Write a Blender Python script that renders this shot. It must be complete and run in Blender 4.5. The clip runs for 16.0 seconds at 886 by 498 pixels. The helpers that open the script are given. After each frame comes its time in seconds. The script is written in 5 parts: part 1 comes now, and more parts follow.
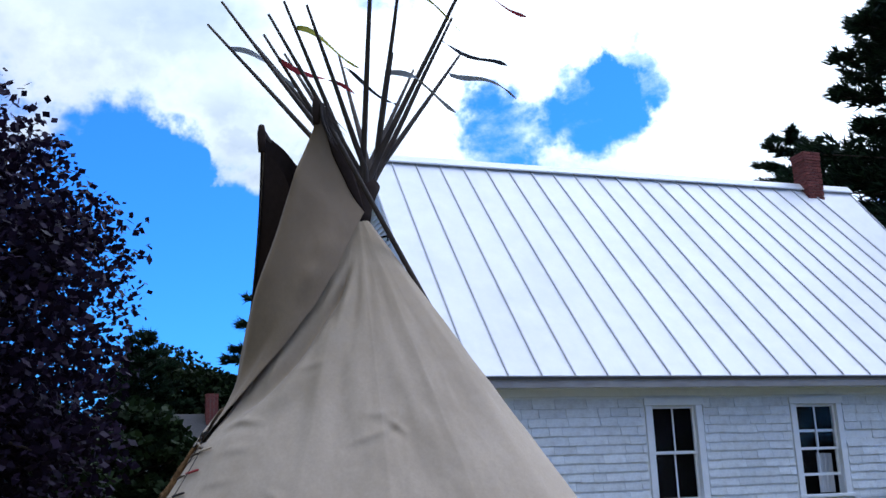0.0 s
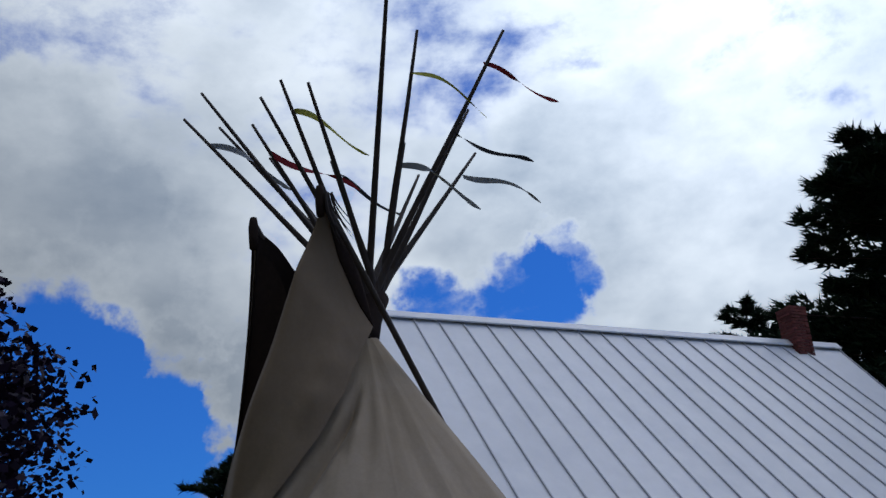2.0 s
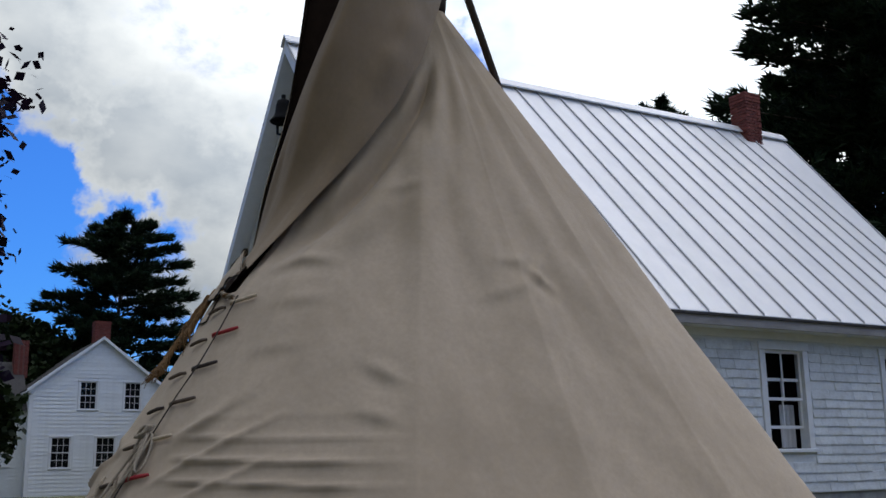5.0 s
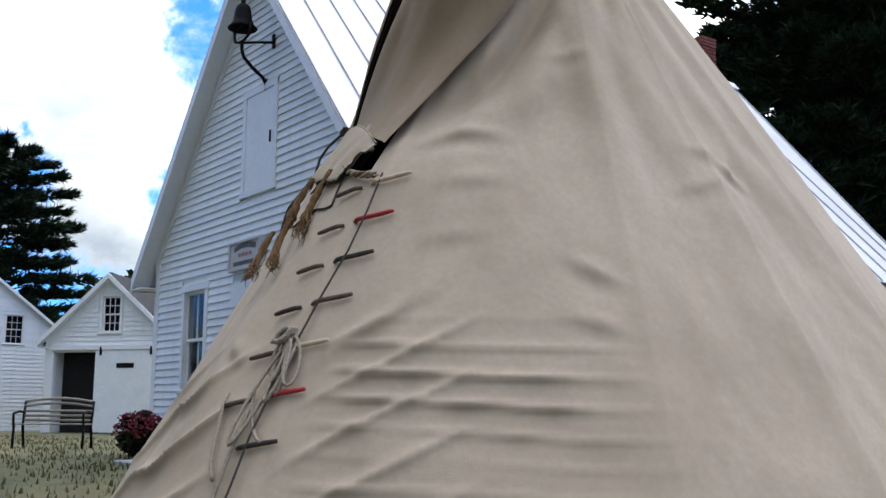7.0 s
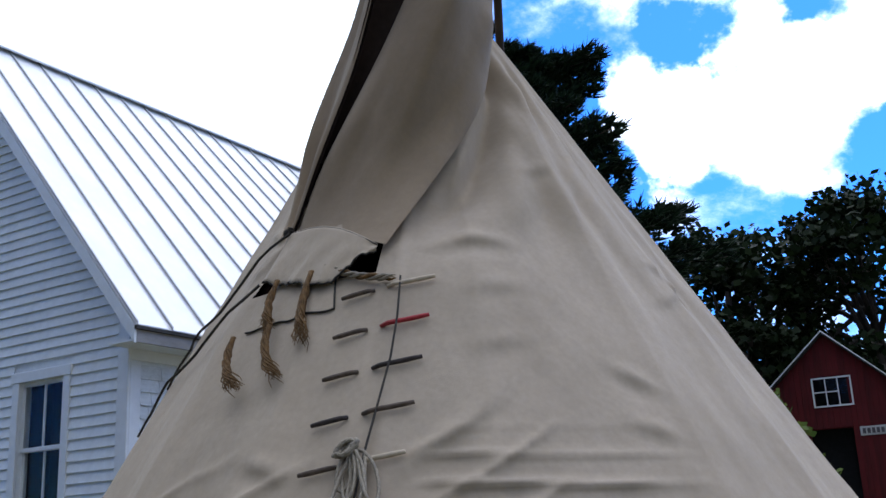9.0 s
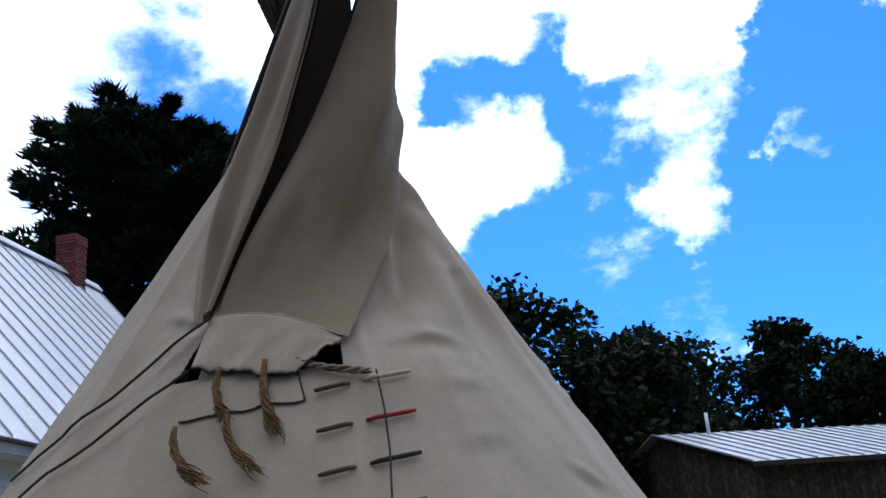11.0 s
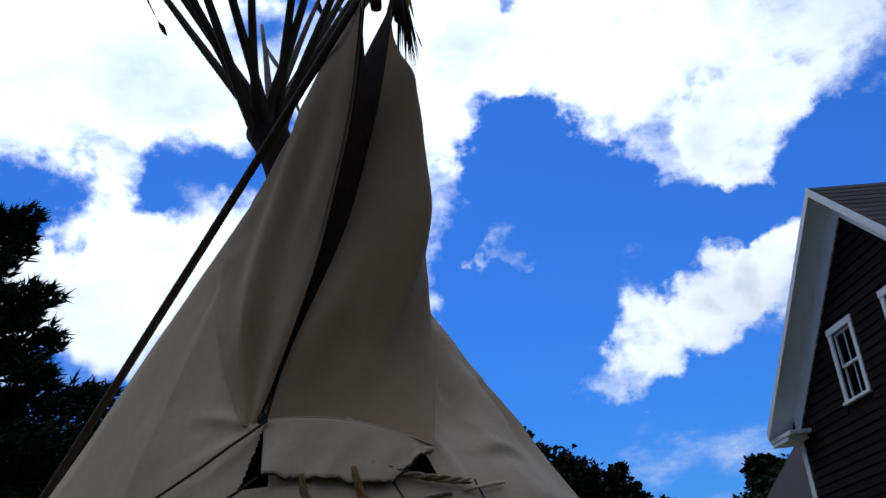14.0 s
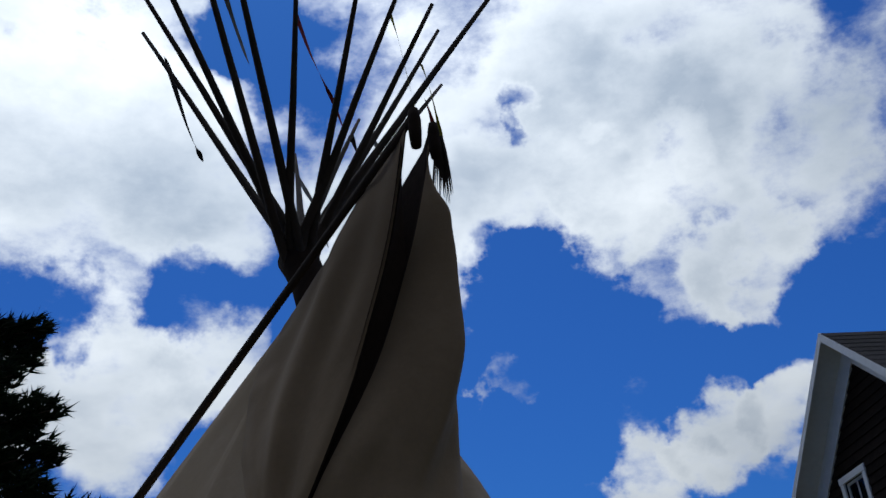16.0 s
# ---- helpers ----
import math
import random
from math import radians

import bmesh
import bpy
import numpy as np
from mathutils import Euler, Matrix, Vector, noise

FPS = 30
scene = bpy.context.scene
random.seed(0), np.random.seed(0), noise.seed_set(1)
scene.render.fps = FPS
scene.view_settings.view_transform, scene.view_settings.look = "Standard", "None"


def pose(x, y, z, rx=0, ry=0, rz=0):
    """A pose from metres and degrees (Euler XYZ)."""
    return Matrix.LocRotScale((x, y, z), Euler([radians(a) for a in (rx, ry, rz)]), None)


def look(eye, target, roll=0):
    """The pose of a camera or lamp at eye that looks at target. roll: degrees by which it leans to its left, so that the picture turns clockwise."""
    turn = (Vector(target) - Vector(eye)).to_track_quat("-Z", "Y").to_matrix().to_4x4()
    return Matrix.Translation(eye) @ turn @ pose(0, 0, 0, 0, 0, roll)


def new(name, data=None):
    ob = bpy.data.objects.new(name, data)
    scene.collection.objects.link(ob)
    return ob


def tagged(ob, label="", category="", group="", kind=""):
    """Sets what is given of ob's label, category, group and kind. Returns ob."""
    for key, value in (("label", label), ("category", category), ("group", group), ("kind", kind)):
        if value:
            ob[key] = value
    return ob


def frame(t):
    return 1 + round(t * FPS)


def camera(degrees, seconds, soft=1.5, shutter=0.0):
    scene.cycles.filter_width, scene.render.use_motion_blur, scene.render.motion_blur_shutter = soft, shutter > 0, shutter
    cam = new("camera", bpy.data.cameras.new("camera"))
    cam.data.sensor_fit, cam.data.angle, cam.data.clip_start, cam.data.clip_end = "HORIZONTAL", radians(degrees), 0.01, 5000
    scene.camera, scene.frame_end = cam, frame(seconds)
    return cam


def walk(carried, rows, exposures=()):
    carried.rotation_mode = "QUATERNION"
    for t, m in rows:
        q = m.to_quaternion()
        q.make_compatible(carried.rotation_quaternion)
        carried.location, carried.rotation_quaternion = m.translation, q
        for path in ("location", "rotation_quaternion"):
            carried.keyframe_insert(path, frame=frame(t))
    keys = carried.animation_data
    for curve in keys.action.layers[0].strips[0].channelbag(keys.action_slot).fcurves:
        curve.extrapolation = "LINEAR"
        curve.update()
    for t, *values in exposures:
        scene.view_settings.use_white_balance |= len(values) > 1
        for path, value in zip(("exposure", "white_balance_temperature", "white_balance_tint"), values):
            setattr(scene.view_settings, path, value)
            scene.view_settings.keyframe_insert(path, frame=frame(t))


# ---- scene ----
cam = camera(46.47, 16.0)
PATH = [
    (0, (14.597, -5.244, 1.946), (12.766, -4.591, 2.419), -2.53),
    (0.5, (14.183, -5.368, 1.900), (12.413, -4.688, 2.536), -3.64),
    (1, (13.710, -5.371, 1.891), (11.986, -4.671, 2.625), -4.18),
    (1.5, (13.218, -5.352, 1.881), (11.526, -4.633, 2.670), -4.47),
    (2, (12.794, -5.315, 1.877), (11.122, -4.574, 2.686), -4.49),
    (2.5, (12.574, -5.223, 1.828), (10.906, -4.457, 2.622), -4.10),
    (3, (12.459, -5.227, 1.732), (10.789, -4.408, 2.466), -3.93),
    (3.5, (12.118, -5.356, 1.691), (10.451, -4.441, 2.311), -3.78),
    (4, (11.801, -5.544, 1.640), (10.134, -4.578, 2.175), -3.24),
    (4.5, (11.464, -5.709, 1.602), (9.781, -4.740, 2.079), -2.04),
    (5, (11.146, -5.942, 1.598), (9.453, -4.960, 2.012), -1.03),
    (5.2, (11.033, -5.993, 1.599), (9.339, -5.006, 1.993), -0.60),
    (7.3, (9.498, -6.603, 1.503), (7.962, -5.365, 1.833), 0.48),
    (7.5, (9.412, -6.714, 1.500), (7.928, -5.424, 1.866), 0.41),
    (8, (9.081, -7.017, 1.530), (7.750, -5.594, 1.981), -0.35),
    (8.5, (8.753, -7.141, 1.503), (7.580, -5.606, 2.021), -1.18),
    (9, (8.489, -7.381, 1.505), (7.478, -5.739, 2.036), -2.80),
    (9.2, (8.350, -7.461, 1.502), (7.415, -5.775, 2.032), -3.47),
    (11.5, (7.067, -8.003, 1.646), (6.898, -6.124, 2.311), -6.01),
    (12, (6.706, -8.030, 1.663), (6.713, -6.148, 2.340), -7.34),
    (12.5, (6.449, -8.108, 1.663), (6.574, -6.226, 2.329), -7.85),
    (13, (6.284, -8.088, 1.669), (6.475, -6.212, 2.335), -7.33),
    (13.5, (6.121, -8.073, 1.744), (6.336, -6.212, 2.445), -7.42),
    (14, (5.966, -8.181, 1.773), (6.187, -6.343, 2.530), -7.35),
    (14.5, (5.896, -8.236, 1.793), (6.109, -6.421, 2.607), -6.71),
    (15, (5.905, -8.178, 1.803), (6.109, -6.393, 2.683), -6.37),
    (15.5, (5.862, -8.128, 1.849), (6.078, -6.376, 2.788), -6.02),
    (16, (5.830, -8.201, 1.823), (6.056, -6.471, 2.800), -5.19),
]
EXPOSURES = [(0, 0.30, 6300, 10), (0.5, -0.35, 6400, 10), (1.0, -0.85, 6500, 10), (1.5, -1.05, 6500, 10), (2.5, -1.15, 6900, 10), (3.0, -1.22, 7200, 10), (3.5, -0.98, 7300, 10),
             (4.0, -0.65, 7300, 10), (4.5, -0.45, 7400, 10), (5.2, -0.22, 7500, 10), (7.5, 0.75, 7400, 10), (8.5, 0.62, 7300, 10), (9.0, 0.30, 6750, 10), (11.5, -0.15, 6700, 10),
             (12.5, -0.85, 6600, 10), (13.5, -0.92, 6700, 10), (15.0, -1.30, 6800, 10), (16.0, -1.68, 6900, 10)]
walk(cam, [(t, look(e, g, r)) for t, e, g, r in PATH], EXPOSURES)

# ---- sky and sun ----
world = bpy.data.worlds.new("sky")
scene.world = world
world.use_nodes = True
wt = world.node_tree
wt.nodes.clear()


def node(tree, kind, operation="", data_type="", blend_type="", smooth_range=False, **values):
    n = tree.nodes.new(kind)
    if data_type:
        n.data_type = data_type
    if blend_type:
        n.blend_type = blend_type
    if operation:
        n.operation = operation
    if smooth_range:
        n.interpolation_type = "SMOOTHSTEP"
    for key, value in values.items():
        n.inputs[key].default_value = value
    return n


def math_node(tree, op, a, b=None, clamp=False):
    n = tree.nodes.new("ShaderNodeMath")
    n.operation, n.use_clamp = op, clamp
    for k, value in enumerate((a, b)):
        if value is None:
            continue
        if isinstance(value, (int, float)):
            n.inputs[k].default_value = value
        else:
            tree.links.new(value, n.inputs[k])
    return n.outputs[0]


def toward(bearing, elevation):
    b, e = radians(bearing), radians(elevation)
    return Vector((math.cos(b) * math.cos(e), math.sin(b) * math.cos(e), math.sin(e)))


SUN_BEARING, SUN_ELEVATION = 96, 58
coords = node(wt, "ShaderNodeTexCoord")
sky = node(wt, "ShaderNodeTexSky")
sky.sky_type, sky.sun_disc = "NISHITA", False
sky.sun_elevation, sky.sun_rotation = radians(SUN_ELEVATION), radians(90 - SUN_BEARING)
sky.air_density, sky.dust_density, sky.ozone_density = 1.3, 0.4, 2.5
sky_scaled = node(wt, "ShaderNodeVectorMath", operation="SCALE", Scale=0.14)
wt.links.new(sky.outputs[0], sky_scaled.inputs[0])
deep = node(wt, "ShaderNodeMix", data_type="RGBA", blend_type="MULTIPLY")
deep.inputs[0].default_value = 1.0
deep.inputs[7].default_value = (0.150, 0.60, 1.58, 1)
wt.links.new(sky_scaled.outputs[0], deep.inputs[6])
# clouds: noise over the directions of the sky, with ragged edges
ragged = node(wt, "ShaderNodeTexNoise", Scale=5.0, Detail=6.0, Roughness=0.6)
wt.links.new(coords.outputs["Generated"], ragged.inputs["Vector"])
centred = node(wt, "ShaderNodeVectorMath", operation="SUBTRACT")
centred.inputs[1].default_value = (0.5, 0.5, 0.5)
wt.links.new(ragged.outputs["Color"], centred.inputs[0])
pushed = node(wt, "ShaderNodeVectorMath", operation="SCALE", Scale=0.42)
wt.links.new(centred.outputs[0], pushed.inputs[0])
bent = node(wt, "ShaderNodeVectorMath", operation="ADD")
wt.links.new(coords.outputs["Generated"], bent.inputs[0])
wt.links.new(pushed.outputs[0], bent.inputs[1])
unit = node(wt, "ShaderNodeVectorMath", operation="NORMALIZE")
wt.links.new(bent.outputs[0], unit.inputs[0])
squash = node(wt, "ShaderNodeMapping")
squash.inputs["Scale"].default_value = (1, 1, 1.7)
wt.links.new(coords.outputs["Generated"], squash.inputs[0])
big = node(wt, "ShaderNodeTexNoise", Scale=4.2, Detail=10.0, Roughness=0.62, Distortion=0.15)
wt.links.new(squash.outputs[0], big.inputs["Vector"])
fine_cloud = node(wt, "ShaderNodeTexNoise", Scale=17.0, Detail=8.0, Roughness=0.62)
wt.links.new(squash.outputs[0], fine_cloud.inputs["Vector"])
cover = math_node(wt, "ADD", big.outputs[0], math_node(wt, "MULTIPLY", math_node(wt, "SUBTRACT", fine_cloud.outputs[0], 0.5), 0.44))


def blob(bearing, elevation, degrees, gain):
    """Thickens (or thins) the cloud cover round one direction of the sky."""
    global cover
    d = node(wt, "ShaderNodeVectorMath", operation="DOT_PRODUCT")
    d.inputs[1].default_value = toward(bearing, elevation)
    wt.links.new(unit.outputs[0], d.inputs[0])
    edge = math.cos(radians(degrees))
    m = node(wt, "ShaderNodeMapRange", smooth_range=True)
    m.inputs[1].default_value, m.inputs[2].default_value = edge, 1 - (1 - edge) * 0.15
    m.inputs[3].default_value, m.inputs[4].default_value = 0, gain
    wt.links.new(d.outputs["Value"], m.inputs[0])
    cover = math_node(wt, "ADD", cover, m.outputs[0])


blob(-60, 35, 85, 0.22)      # unbroken cloud added at the camera's back, out of view, to shape the light
blob(158, 42, 36, 0.26)      # heavy bank over the schoolhouse
blob(135, 18, 18, 0.24)
blob(176.5, 12, 11.5, -0.36)     # blue gaps in it
blob(165, 12, 7, 0.40)       # white heap beside the pine
blob(80, 22, 28, -0.12)      # open blue with single heaps over the barns
unit = node(wt, "ShaderNodeVectorMath", operation="NORMALIZE")
ragged = node(wt, "ShaderNodeTexNoise", Scale=13.0, Detail=5.0, Roughness=0.6)
wt.links.new(coords.outputs["Generated"], ragged.inputs["Vector"])
frayed = node(wt, "ShaderNodeVectorMath", operation="MULTIPLY_ADD")
frayed.inputs[1].default_value = (0.13, 0.13, 0.13)
frayed.inputs[2].default_value = (-0.065, -0.065, -0.065)
wt.links.new(ragged.outputs["Color"], frayed.inputs[0])
bent = node(wt, "ShaderNodeVectorMath", operation="ADD")
wt.links.new(coords.outputs["Generated"], bent.inputs[0])
wt.links.new(frayed.outputs[0], bent.inputs[1])
wt.links.new(bent.outputs[0], unit.inputs[0])
HEAPS = ((104, 33, 10, 0.30), (97, 33, 7, 0.22), (109, 41, 11, 0.22), (102, 21.3, 5.5, 0.34), (96.5, 23.5, 4, 0.28), (85.5, 27, 6, 0.26), (86, 19.5, 3.6, 0.26),
         (85, 32, 7, 0.24), (76, 34.5, 7, 0.22), (69, 32.5, 7, 0.24), (60.5, 32, 7, 0.26), (66, 40, 10, 0.26), (80, 44, 10, 0.2), (68.5, 25.5, 4, 0.32), (64, 25.3, 4.2, 0.34),
         (75, 14.3, 2.6, 0.30), (71.5, 16, 3, 0.34), (68, 17.2, 3.2, 0.36), (64.5, 18, 3.2, 0.36), (79, 21.6, 2.3, 0.37), (108.8, 21.5, 4, 0.34), (168.6, 15.5, 3.2, 0.36), (171.6, 18.2, 2.4, 0.36), (165.0, 17.0, 4.4, 0.20), (172.2, 17.2, 1.2, 0.16), (181, 27, 7, 0.32), (174.5, 23.5, 4.5, 0.26), (89, 30, 3.5, 0.22), (84.5, 31, 3.5, 0.22), (78, 32, 4.5, 0.24), (71.5, 30.2, 4.0, 0.24))
GAPS = ((79, 17, 7, -0.26), (77.6, 25.2, 4.4, -0.36), (65.5, 21.3, 2.6, -0.24), (59, 22, 4.5, -0.26), (98.5, 26.8, 3.4, -0.22), (106.5, 25.8, 3.4, -0.22),
        (112.5, 18, 3.5, -0.26), (114, 24, 2.8, -0.2), (95, 41.5, 3.6, -0.22), (151.6, 20.7, 3.4, -0.34), (156.4, 19.6, 3.2, -0.32), (149.2, 22.2, 2.4, -0.28), (173.6, 15.6, 3.4, -0.30), (176.5, 17.0, 4.0, -0.24), (76, 36.5, 1.6, -0.18), (71, 34.5, 1.4, -0.16), (66, 33, 1.5, -0.16))
for spot in HEAPS + GAPS:
    blob(*spot)
mask = node(wt, "ShaderNodeMapRange", smooth_range=True)
mask.inputs[1].default_value, mask.inputs[2].default_value = 0.43, 0.79
wt.links.new(cover, mask.inputs[0])
fluff = node(wt, "ShaderNodeTexNoise", Scale=5.0, Detail=7.0, Roughness=0.52)
shift = node(wt, "ShaderNodeVectorMath", operation="ADD")
shift.inputs[1].default_value = (3.7, 1.2, 5.0)
wt.links.new(squash.outputs[0], shift.inputs[0])
wt.links.new(shift.outputs[0], fluff.inputs["Vector"])
# thick cloud is greyer underneath than its bright rims
thick = node(wt, "ShaderNodeMapRange")
thick.inputs[1].default_value, thick.inputs[2].default_value, thick.inputs[4].default_value = 0.66, 1.05, 0.20
wt.links.new(cover, thick.inputs[0])
tone = math_node(wt, "SUBTRACT", fluff.outputs[0], thick.outputs[0])
shade = node(wt, "ShaderNodeValToRGB")
shade.color_ramp.elements[0].position, shade.color_ramp.elements[0].color = 0.08, (0.41, 0.54, 0.74, 1)
shade.color_ramp.elements[1].position, shade.color_ramp.elements[1].color = 0.60, (1.17, 1.32, 1.50, 1)
wt.links.new(tone, shade.inputs[0])
# cloud between the eye and the hidden sun is brighter than the cloud opposite
near_sun = node(wt, "ShaderNodeVectorMath", operation="DOT_PRODUCT")
near_sun.inputs[1].default_value = toward(SUN_BEARING, SUN_ELEVATION)
wt.links.new(coords.outputs["Generated"], near_sun.inputs[0])
glow = node(wt, "ShaderNodeMapRange")
glow.inputs[1].default_value, glow.inputs[2].default_value = -0.1, 1.0
wt.links.new(near_sun.outputs["Value"], glow.inputs[0])
lit_cloud = node(wt, "ShaderNodeVectorMath", operation="SCALE")
wt.links.new(shade.outputs[0], lit_cloud.inputs[0])
# the low floor also dims the unseen sky behind the camera
forward = math_node(wt, "ADD", math_node(wt, "MULTIPLY", math_node(wt, "POWER", glow.outputs[0], 2.2), 3.0), 0.25)
wt.links.new(forward, lit_cloud.inputs["Scale"])
sky_mix = node(wt, "ShaderNodeMix", data_type="RGBA")
wt.links.new(mask.outputs[0], sky_mix.inputs[0])
wt.links.new(deep.outputs[2], sky_mix.inputs[6])
wt.links.new(lit_cloud.outputs[0], sky_mix.inputs[7])
background = node(wt, "ShaderNodeBackground", Strength=1.0)
wt.links.new(sky_mix.outputs[2], background.inputs[0])
world_out = node(wt, "ShaderNodeOutputWorld")
wt.links.new(background.outputs[0], world_out.inputs[0])

sun = new("sun", bpy.data.lights.new("sun", "SUN"))
sun.data.energy, sun.data.angle, sun.data.color = 0.7, radians(35), (1.0, 0.95, 0.88)
sun.matrix_world = look(toward(SUN_BEARING, SUN_ELEVATION) * 60, (0, 0, 0))


# ---- materials ----
def material(name, colour, rough=0.7, metal=0.0, vary=0.12, grain=8.0, bump=0.15, bump_scale=40.0, stretch=(1, 1, 1), second=None,
             second_scale=1.5, second_amount=0.35, per_object=0.0, spec=0.4, sheen=0.0):
    m = bpy.data.materials.new(name)
    m.use_nodes = True
    t = m.node_tree
    b = t.nodes["Principled BSDF"]
    b.inputs["Roughness"].default_value, b.inputs["Metallic"].default_value = rough, metal
    b.inputs["Specular IOR Level"].default_value = spec
    c = node(t, "ShaderNodeTexCoord")
    mp = node(t, "ShaderNodeMapping")
    mp.inputs["Scale"].default_value = stretch
    t.links.new(c.outputs["Object"], mp.inputs[0])
    fine = node(t, "ShaderNodeTexNoise", Scale=grain, Detail=6.0, Roughness=0.6)
    t.links.new(mp.outputs[0], fine.inputs["Vector"])
    ramp = node(t, "ShaderNodeValToRGB")
    ramp.color_ramp.elements[0].position, ramp.color_ramp.elements[1].position = 0.3, 0.7
    ramp.color_ramp.elements[0].color = (*[v * (1 - vary) for v in colour], 1)
    ramp.color_ramp.elements[1].color = (*[min(1, v * (1 + vary)) for v in colour], 1)
    t.links.new(fine.outputs[0], ramp.inputs[0])
    out = ramp.outputs[0]
    if second:
        wide = node(t, "ShaderNodeTexNoise", Scale=second_scale, Detail=5.0, Roughness=0.65)
        t.links.new(c.outputs["Object"], wide.inputs["Vector"])
        r2 = node(t, "ShaderNodeMapRange")
        r2.inputs[1].default_value, r2.inputs[2].default_value, r2.inputs[4].default_value = 0.45, 0.75, second_amount
        t.links.new(wide.outputs[0], r2.inputs[0])
        mix = node(t, "ShaderNodeMix", data_type="RGBA")
        mix.inputs[7].default_value = (*second, 1)
        t.links.new(r2.outputs[0], mix.inputs[0])
        t.links.new(out, mix.inputs[6])
        out = mix.outputs[2]
    if per_object:
        info = node(t, "ShaderNodeObjectInfo")
        pr = node(t, "ShaderNodeMapRange")
        pr.inputs[3].default_value, pr.inputs[4].default_value = 1 - per_object, 1 + per_object
        t.links.new(info.outputs["Random"], pr.inputs[0])
        sc = node(t, "ShaderNodeVectorMath", operation="SCALE")
        t.links.new(out, sc.inputs[0])
        t.links.new(pr.outputs[0], sc.inputs["Scale"])
        out = sc.outputs[0]
    t.links.new(out, b.inputs["Base Color"])
    if sheen:
        b.inputs["Sheen Weight"].default_value = sheen
    if bump:
        tex = node(t, "ShaderNodeTexNoise", Scale=bump_scale, Detail=4.0)
        t.links.new(mp.outputs[0], tex.inputs["Vector"])
        bn = node(t, "ShaderNodeBump", Strength=bump, Distance=0.02)
        t.links.new(tex.outputs[0], bn.inputs["Height"])
        t.links.new(bn.outputs[0], b.inputs["Normal"])
    return m


def leaf_material(name, dark, light, through_light=0.25):
    m = bpy.data.materials.new(name)
    m.use_nodes = True
    t = m.node_tree
    b = t.nodes["Principled BSDF"]
    b.inputs["Roughness"].default_value = 0.6
    b.inputs["Specular IOR Level"].default_value = 0.08
    geo = node(t, "ShaderNodeNewGeometry")
    ramp = node(t, "ShaderNodeValToRGB")
    ramp.color_ramp.elements[0].color, ramp.color_ramp.elements[1].color = (*dark, 1), (*light, 1)
    t.links.new(geo.outputs["Random Per Island"], ramp.inputs[0])
    t.links.new(ramp.outputs[0], b.inputs["Base Color"])
    tr = node(t, "ShaderNodeBsdfTranslucent")
    t.links.new(ramp.outputs[0], tr.inputs[0])
    mix = node(t, "ShaderNodeMixShader")
    mix.inputs[0].default_value = through_light
    t.links.new(b.outputs[0], mix.inputs[1])
    t.links.new(tr.outputs[0], mix.inputs[2])
    t.links.new(mix.outputs[0], t.nodes["Material Output"].inputs[0])
    return m


def glass_material(name):
    m = bpy.data.materials.new(name)
    m.use_nodes = True
    b = m.node_tree.nodes["Principled BSDF"]
    b.inputs["Base Color"].default_value = (0.9, 0.93, 0.95, 1)
    b.inputs["Roughness"].default_value = 0.03
    b.inputs["Transmission Weight"].default_value = 1.0
    b.inputs["IOR"].default_value = 1.14
    return m


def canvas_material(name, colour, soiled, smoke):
    """Heavy cotton duck: fine weave, slack wrinkles, blotchy soiling, and smoke staining with painted shade, both
    thickening up to the vent.
    """
    m = material(name, colour, 0.9, vary=0.06, grain=40, bump=0.12, bump_scale=260, second=soiled, second_scale=1.1, second_amount=0.62, spec=0.15, sheen=0.12)
    t = m.node_tree
    b = t.nodes["Principled BSDF"]
    base = b.inputs["Base Color"].links[0].from_socket
    weave = b.inputs["Normal"].links[0].from_socket
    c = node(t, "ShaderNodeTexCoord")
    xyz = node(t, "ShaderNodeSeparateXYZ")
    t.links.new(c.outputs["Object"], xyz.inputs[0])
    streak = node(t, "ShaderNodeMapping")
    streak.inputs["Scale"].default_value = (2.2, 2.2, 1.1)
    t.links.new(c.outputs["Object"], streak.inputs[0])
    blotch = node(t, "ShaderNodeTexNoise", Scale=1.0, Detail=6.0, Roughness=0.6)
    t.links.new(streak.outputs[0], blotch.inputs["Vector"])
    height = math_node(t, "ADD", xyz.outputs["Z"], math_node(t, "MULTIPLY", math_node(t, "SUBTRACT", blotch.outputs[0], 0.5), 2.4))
    stain_shade = node(t, "ShaderNodeMapRange", smooth_range=True)
    stain_shade.inputs[1].default_value, stain_shade.inputs[2].default_value, stain_shade.inputs[4].default_value = 2.2, 4.6, 0.72
    t.links.new(height, stain_shade.inputs[0])
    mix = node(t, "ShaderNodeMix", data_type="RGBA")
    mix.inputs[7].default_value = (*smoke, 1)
    t.links.new(stain_shade.outputs[0], mix.inputs[0])
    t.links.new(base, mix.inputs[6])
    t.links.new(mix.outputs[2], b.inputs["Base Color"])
    slack = node(t, "ShaderNodeTexNoise", Scale=5.0, Detail=2.0, Roughness=0.45)
    t.links.new(c.outputs["Object"], slack.inputs["Vector"])
    crumple = node(t, "ShaderNodeBump", Strength=0.16, Distance=0.05)
    t.links.new(slack.outputs[0], crumple.inputs["Height"])
    t.links.new(weave, crumple.inputs["Normal"])
    t.links.new(crumple.outputs[0], b.inputs["Normal"])
    return m


